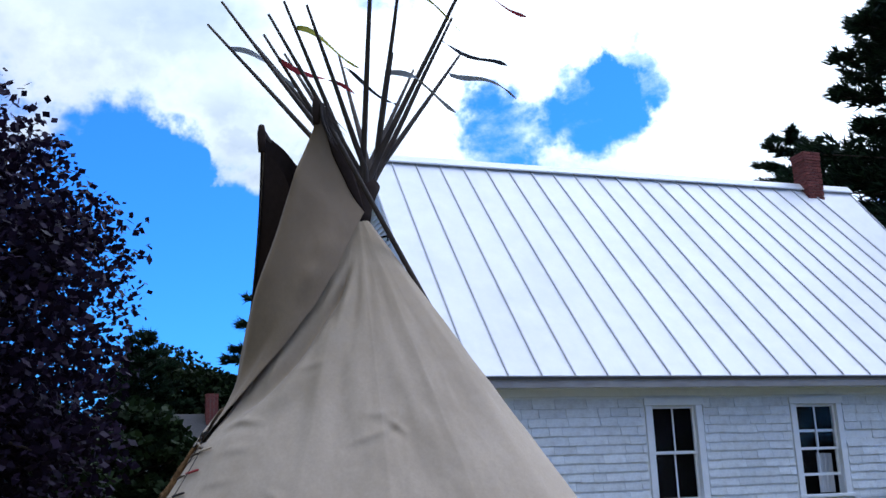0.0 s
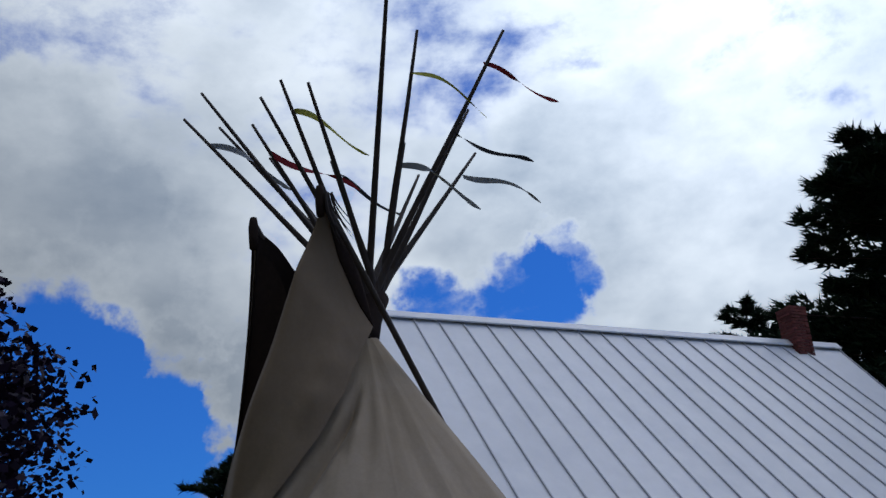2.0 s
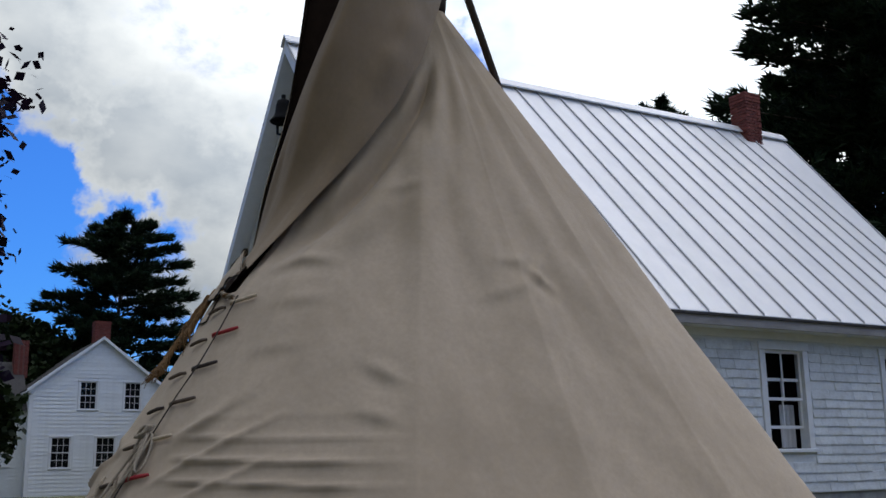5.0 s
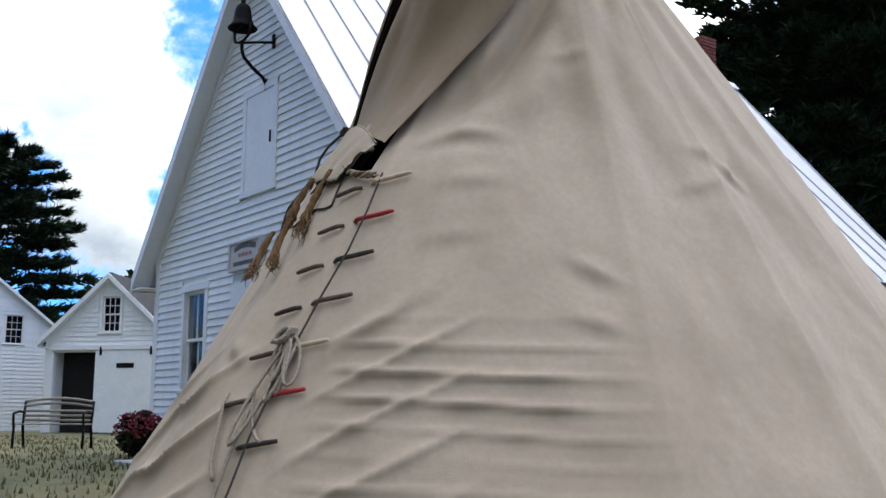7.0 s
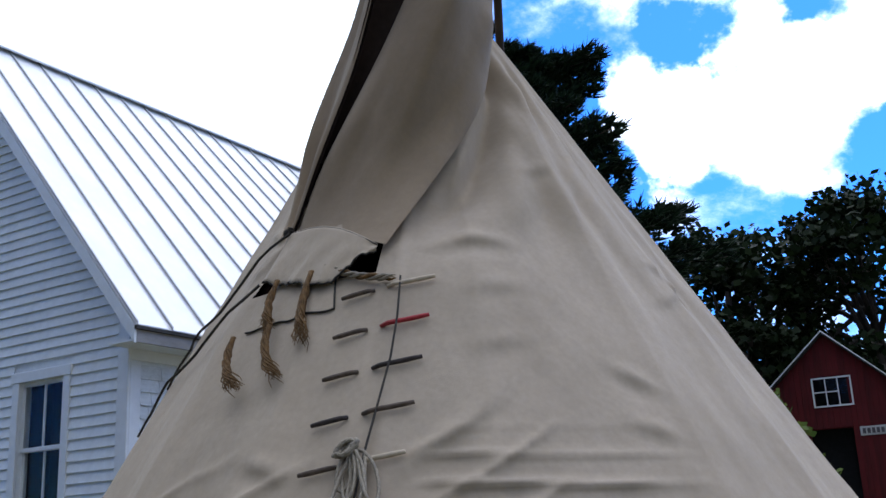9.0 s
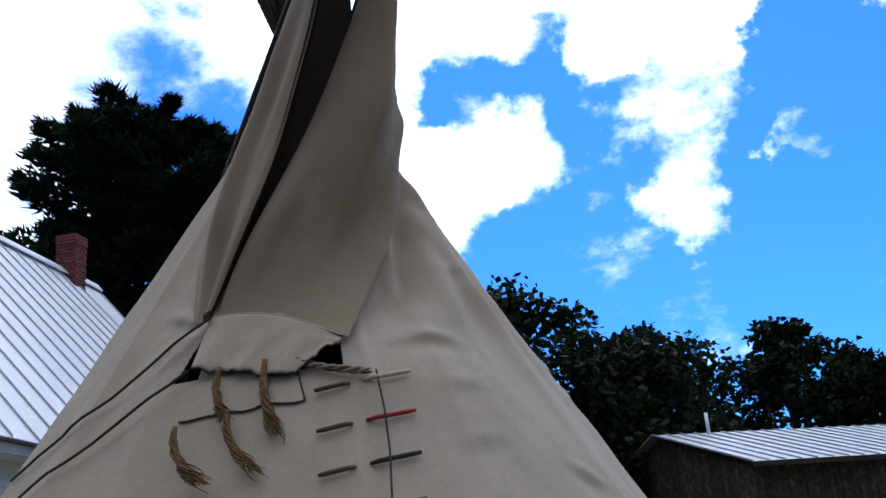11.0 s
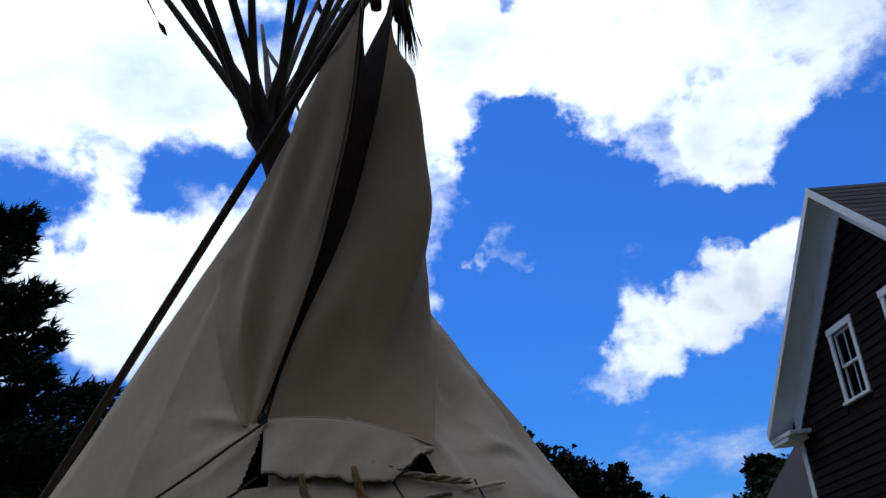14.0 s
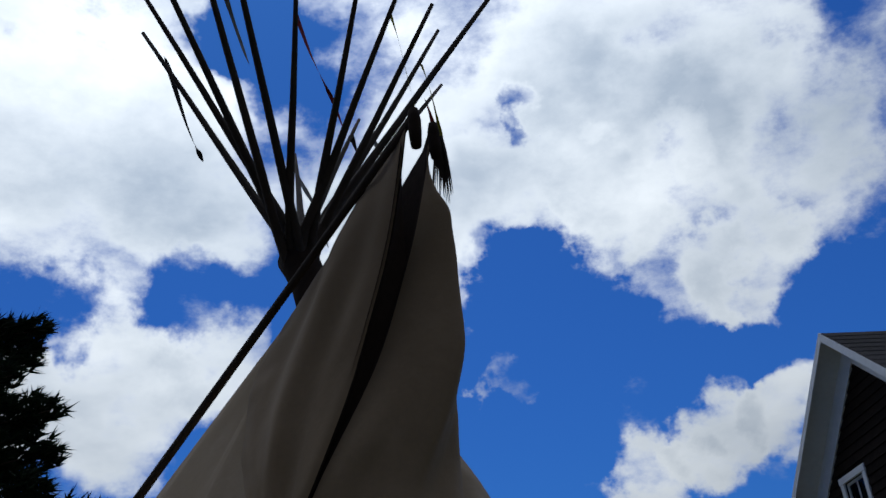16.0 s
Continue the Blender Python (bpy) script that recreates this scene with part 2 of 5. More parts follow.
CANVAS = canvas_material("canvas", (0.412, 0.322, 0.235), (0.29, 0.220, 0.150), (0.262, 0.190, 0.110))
# smoke staining plus the backlit flaps' shade, in one darker colour
FLAP_CANVAS = canvas_material("stained_shaded_canvas", (0.298, 0.215, 0.140), (0.19, 0.135, 0.084), (0.158, 0.105, 0.060))
# smoked cloth, with the shade inside the tipi put into its near-black
CANVAS_INSIDE = material("smoked_shaded_canvas", (0.030, 0.019, 0.015), 0.95, vary=0.15, grain=20, spec=0.1, second=(0.018, 0.012, 0.010), second_amount=0.6)
POLE = material("peeled_pole", (0.052, 0.038, 0.030), 0.85, vary=0.3, grain=10, stretch=(1, 1, 0.15), bump=0.4, bump_scale=30, per_object=0.25)
ROPE = material("rope", (0.31, 0.255, 0.19), 0.95, vary=0.25, grain=90, bump=0.5, bump_scale=180)
DARK_ROPE = material("weathered_rope", (0.045, 0.037, 0.030), 0.95, vary=0.3, grain=90, bump=0.5, bump_scale=180)
HAY = material("grass_braid", (0.15, 0.078, 0.028), 0.95, vary=0.45, grain=60, stretch=(1, 1, 0.2), bump=0.5, bump_scale=90)
PIN_DARK = material("dark_stick", (0.035, 0.024, 0.020), 0.8, vary=0.3, grain=30, bump=0.3)
PIN_BROWN = material("brown_stick", (0.085, 0.058, 0.040), 0.8, vary=0.3, grain=30, bump=0.3)
PIN_PALE = material("pale_stick", (0.48, 0.38, 0.27), 0.8, vary=0.2, grain=30, bump=0.3)
PIN_RED = material("red_stick", (0.32, 0.018, 0.022), 0.6, vary=0.2, grain=20, bump=0.2)
WHITE = material("white_paint", (0.74, 0.77, 0.79), 0.6, vary=0.05, grain=14, bump=0.12, bump_scale=60, second=(0.52, 0.54, 0.55),
                 second_scale=2.2, second_amount=0.30, per_object=0.05)
WHITE_WORN = material("worn_white_paint", (0.70, 0.73, 0.75), 0.7, vary=0.10, grain=18, stretch=(1, 1, 3), bump=0.3, bump_scale=50,
                      second=(0.42, 0.42, 0.41), second_scale=6, second_amount=0.45, per_object=0.10)
TRIM = material("white_trim", (0.76, 0.78, 0.80), 0.5, vary=0.04, grain=10, bump=0.08, second=(0.55, 0.56, 0.56), second_amount=0.25)
METAL_ROOF = material("white_metal_roof", (0.69, 0.68, 0.68), 0.38, metal=0.0, vary=0.04, grain=3, bump=0.05, bump_scale=6,
                      second=(0.52, 0.53, 0.56), second_scale=0.8, second_amount=0.5, per_object=0.04, spec=0.5)
GREY_METAL = material("grey_metal_roof", (0.40, 0.42, 0.45), 0.45, metal=0.3, vary=0.08, grain=3, bump=0.05, second=(0.25, 0.25, 0.26),
                      second_amount=0.5, per_object=0.08)
# darker than the panels: dirt and the seams' own shadow in one colour
SEAM = material("roof_seam", (0.45, 0.45, 0.47), 0.5, vary=0.08, bump=0.0)
SHINGLE_ROOF = material("asphalt_shingle", (0.055, 0.052, 0.052), 0.9, vary=0.35, grain=25, bump=0.5, bump_scale=80, per_object=0.2, spec=0.15)
BRICK = material("red_brick", (0.17, 0.045, 0.035), 0.9, vary=0.25, grain=16, bump=0.5, bump_scale=60, per_object=0.25)
MORTAR = material("mortar", (0.18, 0.13, 0.11), 0.95, vary=0.15, grain=40)
DARK_SHINGLE = material("dark_shingle", (0.013, 0.0085, 0.007), 0.9, vary=0.4, grain=20, stretch=(1, 1, 0.3), bump=0.4, per_object=0.35, spec=0.1)
BARN_WOOD = material("dark_barn_board", (0.030, 0.018, 0.012), 0.9, vary=0.4, grain=9, stretch=(1, 1, 0.1), bump=0.4, second=(0.20, 0.14, 0.09),
                     second_scale=5, second_amount=0.5, per_object=0.35)
RED_WOOD = material("red_board", (0.095, 0.006, 0.008), 0.85, vary=0.25, grain=8, stretch=(1, 1, 0.15), bump=0.3, per_object=0.15)
BLACK = material("black_iron", (0.006, 0.006, 0.007), 0.75, metal=0.0, vary=0.3, grain=20, bump=0.2, spec=0.12)
# near-black that stands in for the unlit depth of the rooms
ROOM_SHADE = material("room_shade", (0.010, 0.010, 0.011), 0.9, vary=0.3, bump=0)
SIGN = material("sign_board", (0.50, 0.50, 0.50), 0.7, vary=0.12, grain=12, bump=0.15, second=(0.34, 0.34, 0.36), second_amount=0.4)
INK = material("sign_ink", (0.10, 0.09, 0.10), 0.8, vary=0.3, grain=30, bump=0)
INK_RED = material("faded_red_ink", (0.34, 0.16, 0.16), 0.8, vary=0.3, grain=30, bump=0)
# white fascia greyed: the shade under the roof edge is in the colour
SHADED_FASCIA = material("shaded_fascia", (0.30, 0.28, 0.27), 0.8, vary=0.2, grain=10, stretch=(1, 0.2, 1), second=(0.5, 0.5, 0.5), second_amount=0.4)
GLASS = glass_material("window_glass")
CURTAIN = material("curtain", (0.60, 0.60, 0.62), 0.9, vary=0.15, grain=6, stretch=(6, 6, 0.3), bump=0.3, bump_scale=12)
STONE = material("foundation_stone", (0.30, 0.30, 0.29), 0.9, vary=0.25, grain=8, bump=0.5, per_object=0.15)
GRASS = material("lawn", (0.085, 0.085, 0.035), 0.95, vary=0.35, grain=3.0, bump=0.8, bump_scale=30, second=(0.17, 0.125, 0.06), second_scale=0.5,
                 second_amount=0.8)
BLADE = leaf_material("grass_blade", (0.06, 0.07, 0.02), (0.17, 0.14, 0.06))
BARK = material("bark", (0.07, 0.055, 0.045), 0.95, vary=0.35, grain=12, stretch=(1, 1, 0.25), bump=0.9, bump_scale=14)
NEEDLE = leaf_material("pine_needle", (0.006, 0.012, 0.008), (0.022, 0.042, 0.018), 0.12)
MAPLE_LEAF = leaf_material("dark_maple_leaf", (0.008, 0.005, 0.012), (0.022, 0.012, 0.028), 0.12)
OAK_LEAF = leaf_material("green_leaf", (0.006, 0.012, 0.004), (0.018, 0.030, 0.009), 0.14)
LIGHT_LEAF = leaf_material("light_green_leaf", (0.06, 0.10, 0.02), (0.16, 0.20, 0.05), 0.3)
RED_FLOWER = leaf_material("red_flower", (0.10, 0.02, 0.03), (0.30, 0.06, 0.09), 0.2)
BUSH_LEAF = leaf_material("bush_leaf", (0.015, 0.02, 0.012), (0.05, 0.05, 0.025), 0.2)
RIBBONS = {n: material(n + "_ribbon", c, 0.9, vary=0.25, grain=30, bump=0.2) for n, c in
           {"red": (0.28, 0.02, 0.03), "yellow": (0.42, 0.38, 0.06), "black": (0.03, 0.03, 0.035), "grey": (0.30, 0.30, 0.30)}.items()}
RUST = material("rusty_pipe", (0.18, 0.10, 0.06), 0.8, vary=0.3)
BENCH_WOOD = material("bench_wood", (0.22, 0.20, 0.17), 0.85, vary=0.25, grain=12, stretch=(0.3, 3, 3), bump=0.3)


# ---- mesh tools ----
import collections


class Shape:
    """Collects vertices and faces of one part."""

    def __init__(self):
        self.v, self.f = [], []

    def add(self, verts, faces):
        n = len(self.v)
        self.v += [tuple(p) for p in verts]
        self.f += [tuple(n + i for i in f) for f in faces]
        return self

    def box(self, x0, y0, z0, x1, y1, z1, chamfer=0.0):
        c = min(chamfer, (x1 - x0) / 3, (y1 - y0) / 3, (z1 - z0) / 3)
        if c <= 0:
            p = [(x, y, z) for z in (z0, z1) for y in (y0, y1) for x in (x0, x1)]
            return self.add(p, [(0, 2, 3, 1), (4, 5, 7, 6), (0, 1, 5, 4), (2, 6, 7, 3), (0, 4, 6, 2), (1, 3, 7, 5)])
        bm = bmesh.new()
        bmesh.ops.create_cube(bm, size=1)
        for w in bm.verts:
            w.co = Vector(((x0 + x1) / 2 + w.co.x * (x1 - x0), (y0 + y1) / 2 + w.co.y * (y1 - y0), (z0 + z1) / 2 + w.co.z * (z1 - z0)))
        bmesh.ops.bevel(bm, geom=bm.edges[:], offset=c, segments=1, affect="EDGES")
        bm.verts.index_update()
        self.add([w.co[:] for w in bm.verts], [[w.index for w in f.verts] for f in bm.faces])
        bm.free()
        return self

    def prism(self, ring, offset):
        """A flat polygon (list of points) given depth along the vector offset."""
        n = len(ring)
        o = Vector(offset)
        pts = [Vector(p) for p in ring] + [Vector(p) + o for p in ring]
        return self.add(pts, [tuple(range(n))[::-1], tuple(range(n, 2 * n))] + [(i, (i + 1) % n, n + (i + 1) % n, n + i) for i in range(n)])

    def tube(self, points, radius, sides=8):
        """A round bar along points; radius may be a list."""
        pts = [Vector(p) for p in points]
        rad = radius if isinstance(radius, (list, tuple)) else [radius] * len(pts)
        side = Vector((0.31, 0.87, 0.38))
        rings = []
        for i, p in enumerate(pts):
            d = (pts[min(i + 1, len(pts) - 1)] - pts[max(i - 1, 0)]).normalized()
            side = side - d * side.dot(d)
            if side.length < 1e-4:
                side = d.orthogonal()
            side.normalize()
            up = d.cross(side)
            rings += [p + (side * math.cos(a) + up * math.sin(a)) * rad[i] for a in (2 * math.pi * k / sides for k in range(sides))]
        n = len(pts)
        faces = [(i * sides + k, i * sides + (k + 1) % sides, (i + 1) * sides + (k + 1) % sides, (i + 1) * sides + k) for i in range(n - 1) for k in range(sides)]
        faces += [tuple(range(sides))[::-1], tuple(range((n - 1) * sides, n * sides))]
        return self.add(rings, faces)

    def lathe(self, profile, sides=24, centre=(0, 0, 0)):
        c = Vector(centre)
        pts = [c + Vector((r * math.cos(2 * math.pi * k / sides), r * math.sin(2 * math.pi * k / sides), z)) for r, z in profile for k in range(sides)]
        n = len(profile)
        return self.add(pts, [(i * sides + k, i * sides + (k + 1) % sides, (i + 1) * sides + (k + 1) % sides, (i + 1) * sides + k) for i in range(n - 1) for k in range(sides)])

    def grid(self, rows):
        h, w = len(rows), len(rows[0])
        return self.add([p for r in rows for p in r], [(j * w + i, j * w + i + 1, (j + 1) * w + i + 1, (j + 1) * w + i) for j in range(h - 1) for i in range(w - 1)])

    def weld(self):
        """Joins blocks that share corners into one body, without the faces between them."""
        first, where, pts = {}, [], []
        for p in self.v:
            key = tuple(round(c, 4) for c in p)
            if key not in first:
                first[key] = len(pts)
                pts.append(p)
            where.append(first[key])
        count = collections.Counter(tuple(sorted(where[i] for i in f)) for f in self.f)
        self.f = [tuple(where[i] for i in f) for f in self.f if count[tuple(sorted(where[i] for i in f))] == 1]
        self.v = pts
        return self

    def mesh(self, name, mat, smooth=False):
        me = bpy.data.meshes.new(name)
        me.from_pydata(self.v, [], self.f)
        me.materials.append(mat)
        if smooth:
            me.shade_smooth()
        return me


def part(name, shape, mat, parent, label="", smooth=False):
    ob = new(name, shape if isinstance(shape, bpy.types.Mesh) else shape.mesh(name, mat, smooth))
    ob.parent = parent
    if label:
        ob["label"] = label
    return ob


def thing(name, label, category, at=(0, 0, 0), turn=0.0, group="", kind=""):
    ob = new(name)
    ob.matrix_world = pose(*at, 0, 0, turn)
    return tagged(ob, label, category, group, kind)


def solid(name, shape, mat, label, category, smooth=False, group="", kind="", at=None):
    ob = new(name, shape.mesh(name, mat, smooth))
    if at:
        ob.location = at
    return tagged(ob, label, category, group, kind)


def step(a, b, x):
    t = min(1, max(0, (x - a) / (b - a)))
    return t * t * (3 - 2 * t)


# ---- ground ----
def ground_z(x, y):
    dx, dy = max(0, x - 0.5), max(0, -3.0 - y)
    h = 0.85 * (1 - step(0, 6, math.hypot(dx, dy)))
    h *= 1 - 0.55 * step(28, 46, -x)
    return h + 0.35 * step(9, 14, x) * step(0, 4, -y + 4) + 0.3 * step(14, 24, y) * step(-6, 2, x)


def axis_steps():
    near = [v * 0.5 for v in range(-40, 50)]
    far = [25 * 1.28 ** k for k in range(1, 15)]
    return [-v + 5 for v in reversed(far)] + near + far


xs, ys = axis_steps(), axis_steps()
g = Shape()
g.grid([[(x, y, ground_z(x, y) + (0.03 * noise.noise((x * 0.8, y * 0.8, 0)) if abs(x) < 60 and abs(y) < 60 else 0)) for x in xs] for y in ys])
solid("ground", g, GRASS, "mown lawn with dry brown patches", "lawn", smooth=True, kind="structure")
blades = Shape()
rng = random.Random(5)
for _ in range(9000):
    x, y = rng.uniform(-20, 3), rng.uniform(-9, 2)
    if y > -0.2 and x > -7.6:
        continue
    z, a, h = ground_z(x, y), rng.uniform(0, 6.3), rng.uniform(0.03, 0.08)
    c, s = math.cos(a) * 0.02, math.sin(a) * 0.02
    blades.add([(x - c, y - s, z - 0.03), (x + c, y + s, z - 0.03), (x + s, y + c, z + h)], [(0, 1, 2)])
solid("grass", blades, BLADE, "short grass blades over the lawn", "grass", kind="stuff")


# ---- tipi ----
AXIS = Vector((5.78, -2.92, 0))
TOP = 4.61
FRONT = -67.5    # bearing of the lacing seam, degrees


def cone_radius(bearing, z):
    a = radians(bearing)
    return 0.63 * (1 - 0.074 * math.cos(3 * a)) * (TOP - z)


def on_cone(bearing, z, out=0.0):
    r = cone_radius(bearing, z) + out
    return Vector((AXIS.x + r * math.cos(radians(bearing)), AXIS.y + r * math.sin(radians(bearing)), z))


CREASES = ((-36.6, 1.99, -0.5, 0.05, 0.022), (-57.5, 2.57, 0.2, 0.06, 0.02), (-37.2, 1.8, -0.3, 0.05, 0.018), (-2.3, 2.5, -0.6, 0.05, 0.02),
           (-36.2, 3.01, 0.3, 0.06, 0.014), (-53.3, 2.58, -0.2, 0.06, 0.02), (-109.4, 2.85, -0.2, 0.13, 0.008), (-103.0, 2.89, 0.5, 0.1, 0.007),
           (-1.1, 2.54, 0.9, 0.05, 0.016), (-8.5, 2.59, 0.1, 0.06, 0.012), (-59.5, 1.79, 0.7, 0.16, 0.02), (-78.3, 1.72, -0.3, 0.06, 0.022),
           (-53.0, 3.05, 1.26, 0.16, 0.045), (-37.0, 3.62, 1.26, 0.12, 0.040), (-44.0, 3.2, 0.9, 0.14, 0.020),
           (-101.5, 2.83, 2.75, 0.16, 0.020), (-102.5, 2.74, -2.9, 0.18, 0.018), (-99.5, 2.95, 2.2, 0.14, 0.016), (-104.0, 2.66, -2.5, 0.12, 0.012),
           (-52.0, 2.36, 0.1, 0.05, 0.012), (-53.5, 2.12, 0.2, 0.06, 0.010), (-24.0, 2.95, 0.9, 0.16, 0.010), (-12.0, 2.42, 0.3, 0.12, 0.012))


def crest(a):
    """A narrow ridge with a wide shallow trough, as in cloth pulled sideways."""
    return 1.6 * (1 - abs(math.sin(a / 2))) ** 3.0 - 0.35


def sag(bearing, z):
    """How far the cloth lies off the smooth cone: slack between the poles, folds and dimples."""
    low = (TOP - z) / TOP
    off = -0.055 * low * abs(math.sin(radians((bearing - FRONT - 12) * 7.5)))
    d = (bearing - FRONT + 180) % 360 - 180
    # the lacing stands off the cone where the two edges overlap
    off += 0.085 * math.exp(-((d - 3.5) / 15) ** 2) * step(0.2, 1.5, z) * (1 - step(2.35, 2.85, z))
    # taut cross-wrinkles beside the lower lacing
    w = step(4, 9, d) * (1 - step(17, 42, d)) * step(0.7, 1.1, z) * (1 - step(1.62, 1.90, z))
    off += 0.023 * w * crest(z * 68 + 0.05 * d + 3.2 * noise.noise((d * 0.05, z * 1.5, 0))) * max(0.0, 0.55 + 1.1 * noise.noise((d * 0.06, z * 4, 3)))
    w = step(2, 8, d) * (1 - step(14, 22, d)) * step(1.0, 1.3, z) * (1 - step(1.7, 1.95, z))
    off += 0.016 * w * crest((z - d * 0.019) * 34 + 1.5 * noise.noise((d * 0.1, z * 2, 6)))
    w = step(2, 10, -d) * (1 - step(18, 44, -d)) * step(0.6, 0.9, z) * (1 - step(1.5, 1.85, z))
    off += 0.030 * w * crest(z * 28 - d * 0.35 + 1.8 * noise.noise((d * 0.1, z * 2, 9)))
    # the gathered valley along the foot of the smoke flap
    if 2.55 < z < 4.3:
        q = bearing - (-34 - 27 * (3.84 - z))
        lim = step(2.55, 2.8, z) * (1 - step(3.65, 4.05, z))
        off += lim * (-0.10 * math.exp(-((q - 5) / 4.5) ** 2) + 0.035 * math.exp(-((q - 17) / 6) ** 2) * (1 + 0.6 * noise.noise((z * 5, 0, 0))))
        off += lim * 0.016 * math.exp(-((q - 22) / 16) ** 2) * math.sin(q * 0.45 + 9 * z)
    # long soft folds that run up to the smoke flap
    w = step(4, 20, d) * (1 - step(60, 110, d)) * step(1.9, 2.5, z)
    off += 0.012 * min(1, (TOP - z) / 1.7) ** 2 * w * math.sin(d * 0.34 + z * 3.1 + 2 * noise.noise((d * 0.05, z, 5)))
    off += 0.03 * low * noise.noise((bearing * 0.05, z * 1.1, 1.7)) + low * (0.018 * noise.noise((bearing * 0.12, z * 3.5, 4.2)) + 0.008 * noise.noise((bearing * 0.3, z * 6, 8.2)))
    # short pinched creases
    for cb, cz, tilt, reach, deep in CREASES:
        e, h = (bearing - cb) * 0.0175 * (TOP - z) * 0.63, z - cz
        if abs(e) < 0.6 and abs(h) < 0.6:
            u, v = e * math.cos(tilt) + h * math.sin(tilt), h * math.cos(tilt) - e * math.sin(tilt)
            off += 0.65 * deep * math.exp(-(u / (reach + 0.04)) ** 2) * (math.exp(-((v - 0.02) / 0.03) ** 2) - 0.8 * math.exp(-((v + 0.035) / 0.04) ** 2))
    # the overlapping hem of the seam
    off += 0.012 * math.exp(-((d - 1.2) / 1.1) ** 2) * step(0.6, 0.9, z)
    return off


def cut_out(bearing, z):
    """True where the cover is open between the two smoke flaps."""
    d = (bearing + 180) % 360 - 180
    if 2.50 < z < 2.75:
        return -96.9 - 3.6 * (2.75 - z) / 0.25 < d < -95.2 or -76 < d < -69.5
    t = (z - 2.70) / 1.75
    if t > (0.15 if d < -92 else 0):
        return -98 - 32 * t < d < -76 + 32 * t
    return z > 2.46 and -76 < d < -69.5


def on_cover(bearing, z, out=0.0):
    """A point on the cloth itself, folds included."""
    return on_cone(bearing, z, sag(bearing, z) + out)


tipi = thing("tipi", "large off-white canvas tipi laced up its front with wooden pins", "tipi", AXIS)


def local(p):
    return Vector(p) - AXIS


def cover_sheet(bearings, levels, inset):
    """The cone of cloth over a ring of bearings, left open between the flaps."""
    sheet, n = Shape(), len(bearings)
    for z in levels:
        sheet.v += [tuple(local(on_cone(b, z, sag(b, z) - inset))) for b in bearings]
    for j in range(len(levels) - 1):
        zm = (levels[j] + levels[j + 1]) / 2
        for i in range(n):
            bm = bearings[i] + ((bearings[(i + 1) % n] - bearings[i]) % 360) / 2
            if not cut_out(bm, zm):
                sheet.f.append((j * n + i, j * n + (i + 1) % n, (j + 1) * n + (i + 1) % n, (j + 1) * n + i))
    return sheet


CREST = TOP - 0.10
cover_shape = cover_sheet([-130 + 0.36 * i for i in range(445)] + [30.2 + 1.33 * i for i in range(150)],
                          [-0.25 + 0.05 * k for k in range(20)] + [0.75 + (CREST - 0.75) * k / 270 for k in range(271)], 0.0)
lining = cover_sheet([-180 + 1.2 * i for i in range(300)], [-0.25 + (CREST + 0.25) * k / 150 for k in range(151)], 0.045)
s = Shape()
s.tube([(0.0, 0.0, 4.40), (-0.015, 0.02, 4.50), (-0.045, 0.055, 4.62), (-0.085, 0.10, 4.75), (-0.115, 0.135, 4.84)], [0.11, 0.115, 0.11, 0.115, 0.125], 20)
part("collar", s, CANVAS_INSIDE, tipi, "dark wrap round the crossed poles", smooth=True)
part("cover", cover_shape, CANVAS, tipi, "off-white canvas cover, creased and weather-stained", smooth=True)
part("lining", lining, CANVAS_INSIDE, tipi, "smoked inside of the cover, shade in its colour", smooth=True)


def along(points, t):
    """A smooth curve through points spread evenly over 0..1."""
    n = len(points) - 1
    i = min(int(t * n), n - 1)
    u = t * n - i
    p = [Vector(points[max(0, min(n, i + k))]) for k in (-1, 0, 1, 2)]
    return 0.5 * ((2 * p[1]) + (p[2] - p[0]) * u + (2 * p[0] - 5 * p[1] + 4 * p[2] - p[3]) * u * u + (3 * p[1] - p[0] - 3 * p[2] + p[3]) * u ** 3)


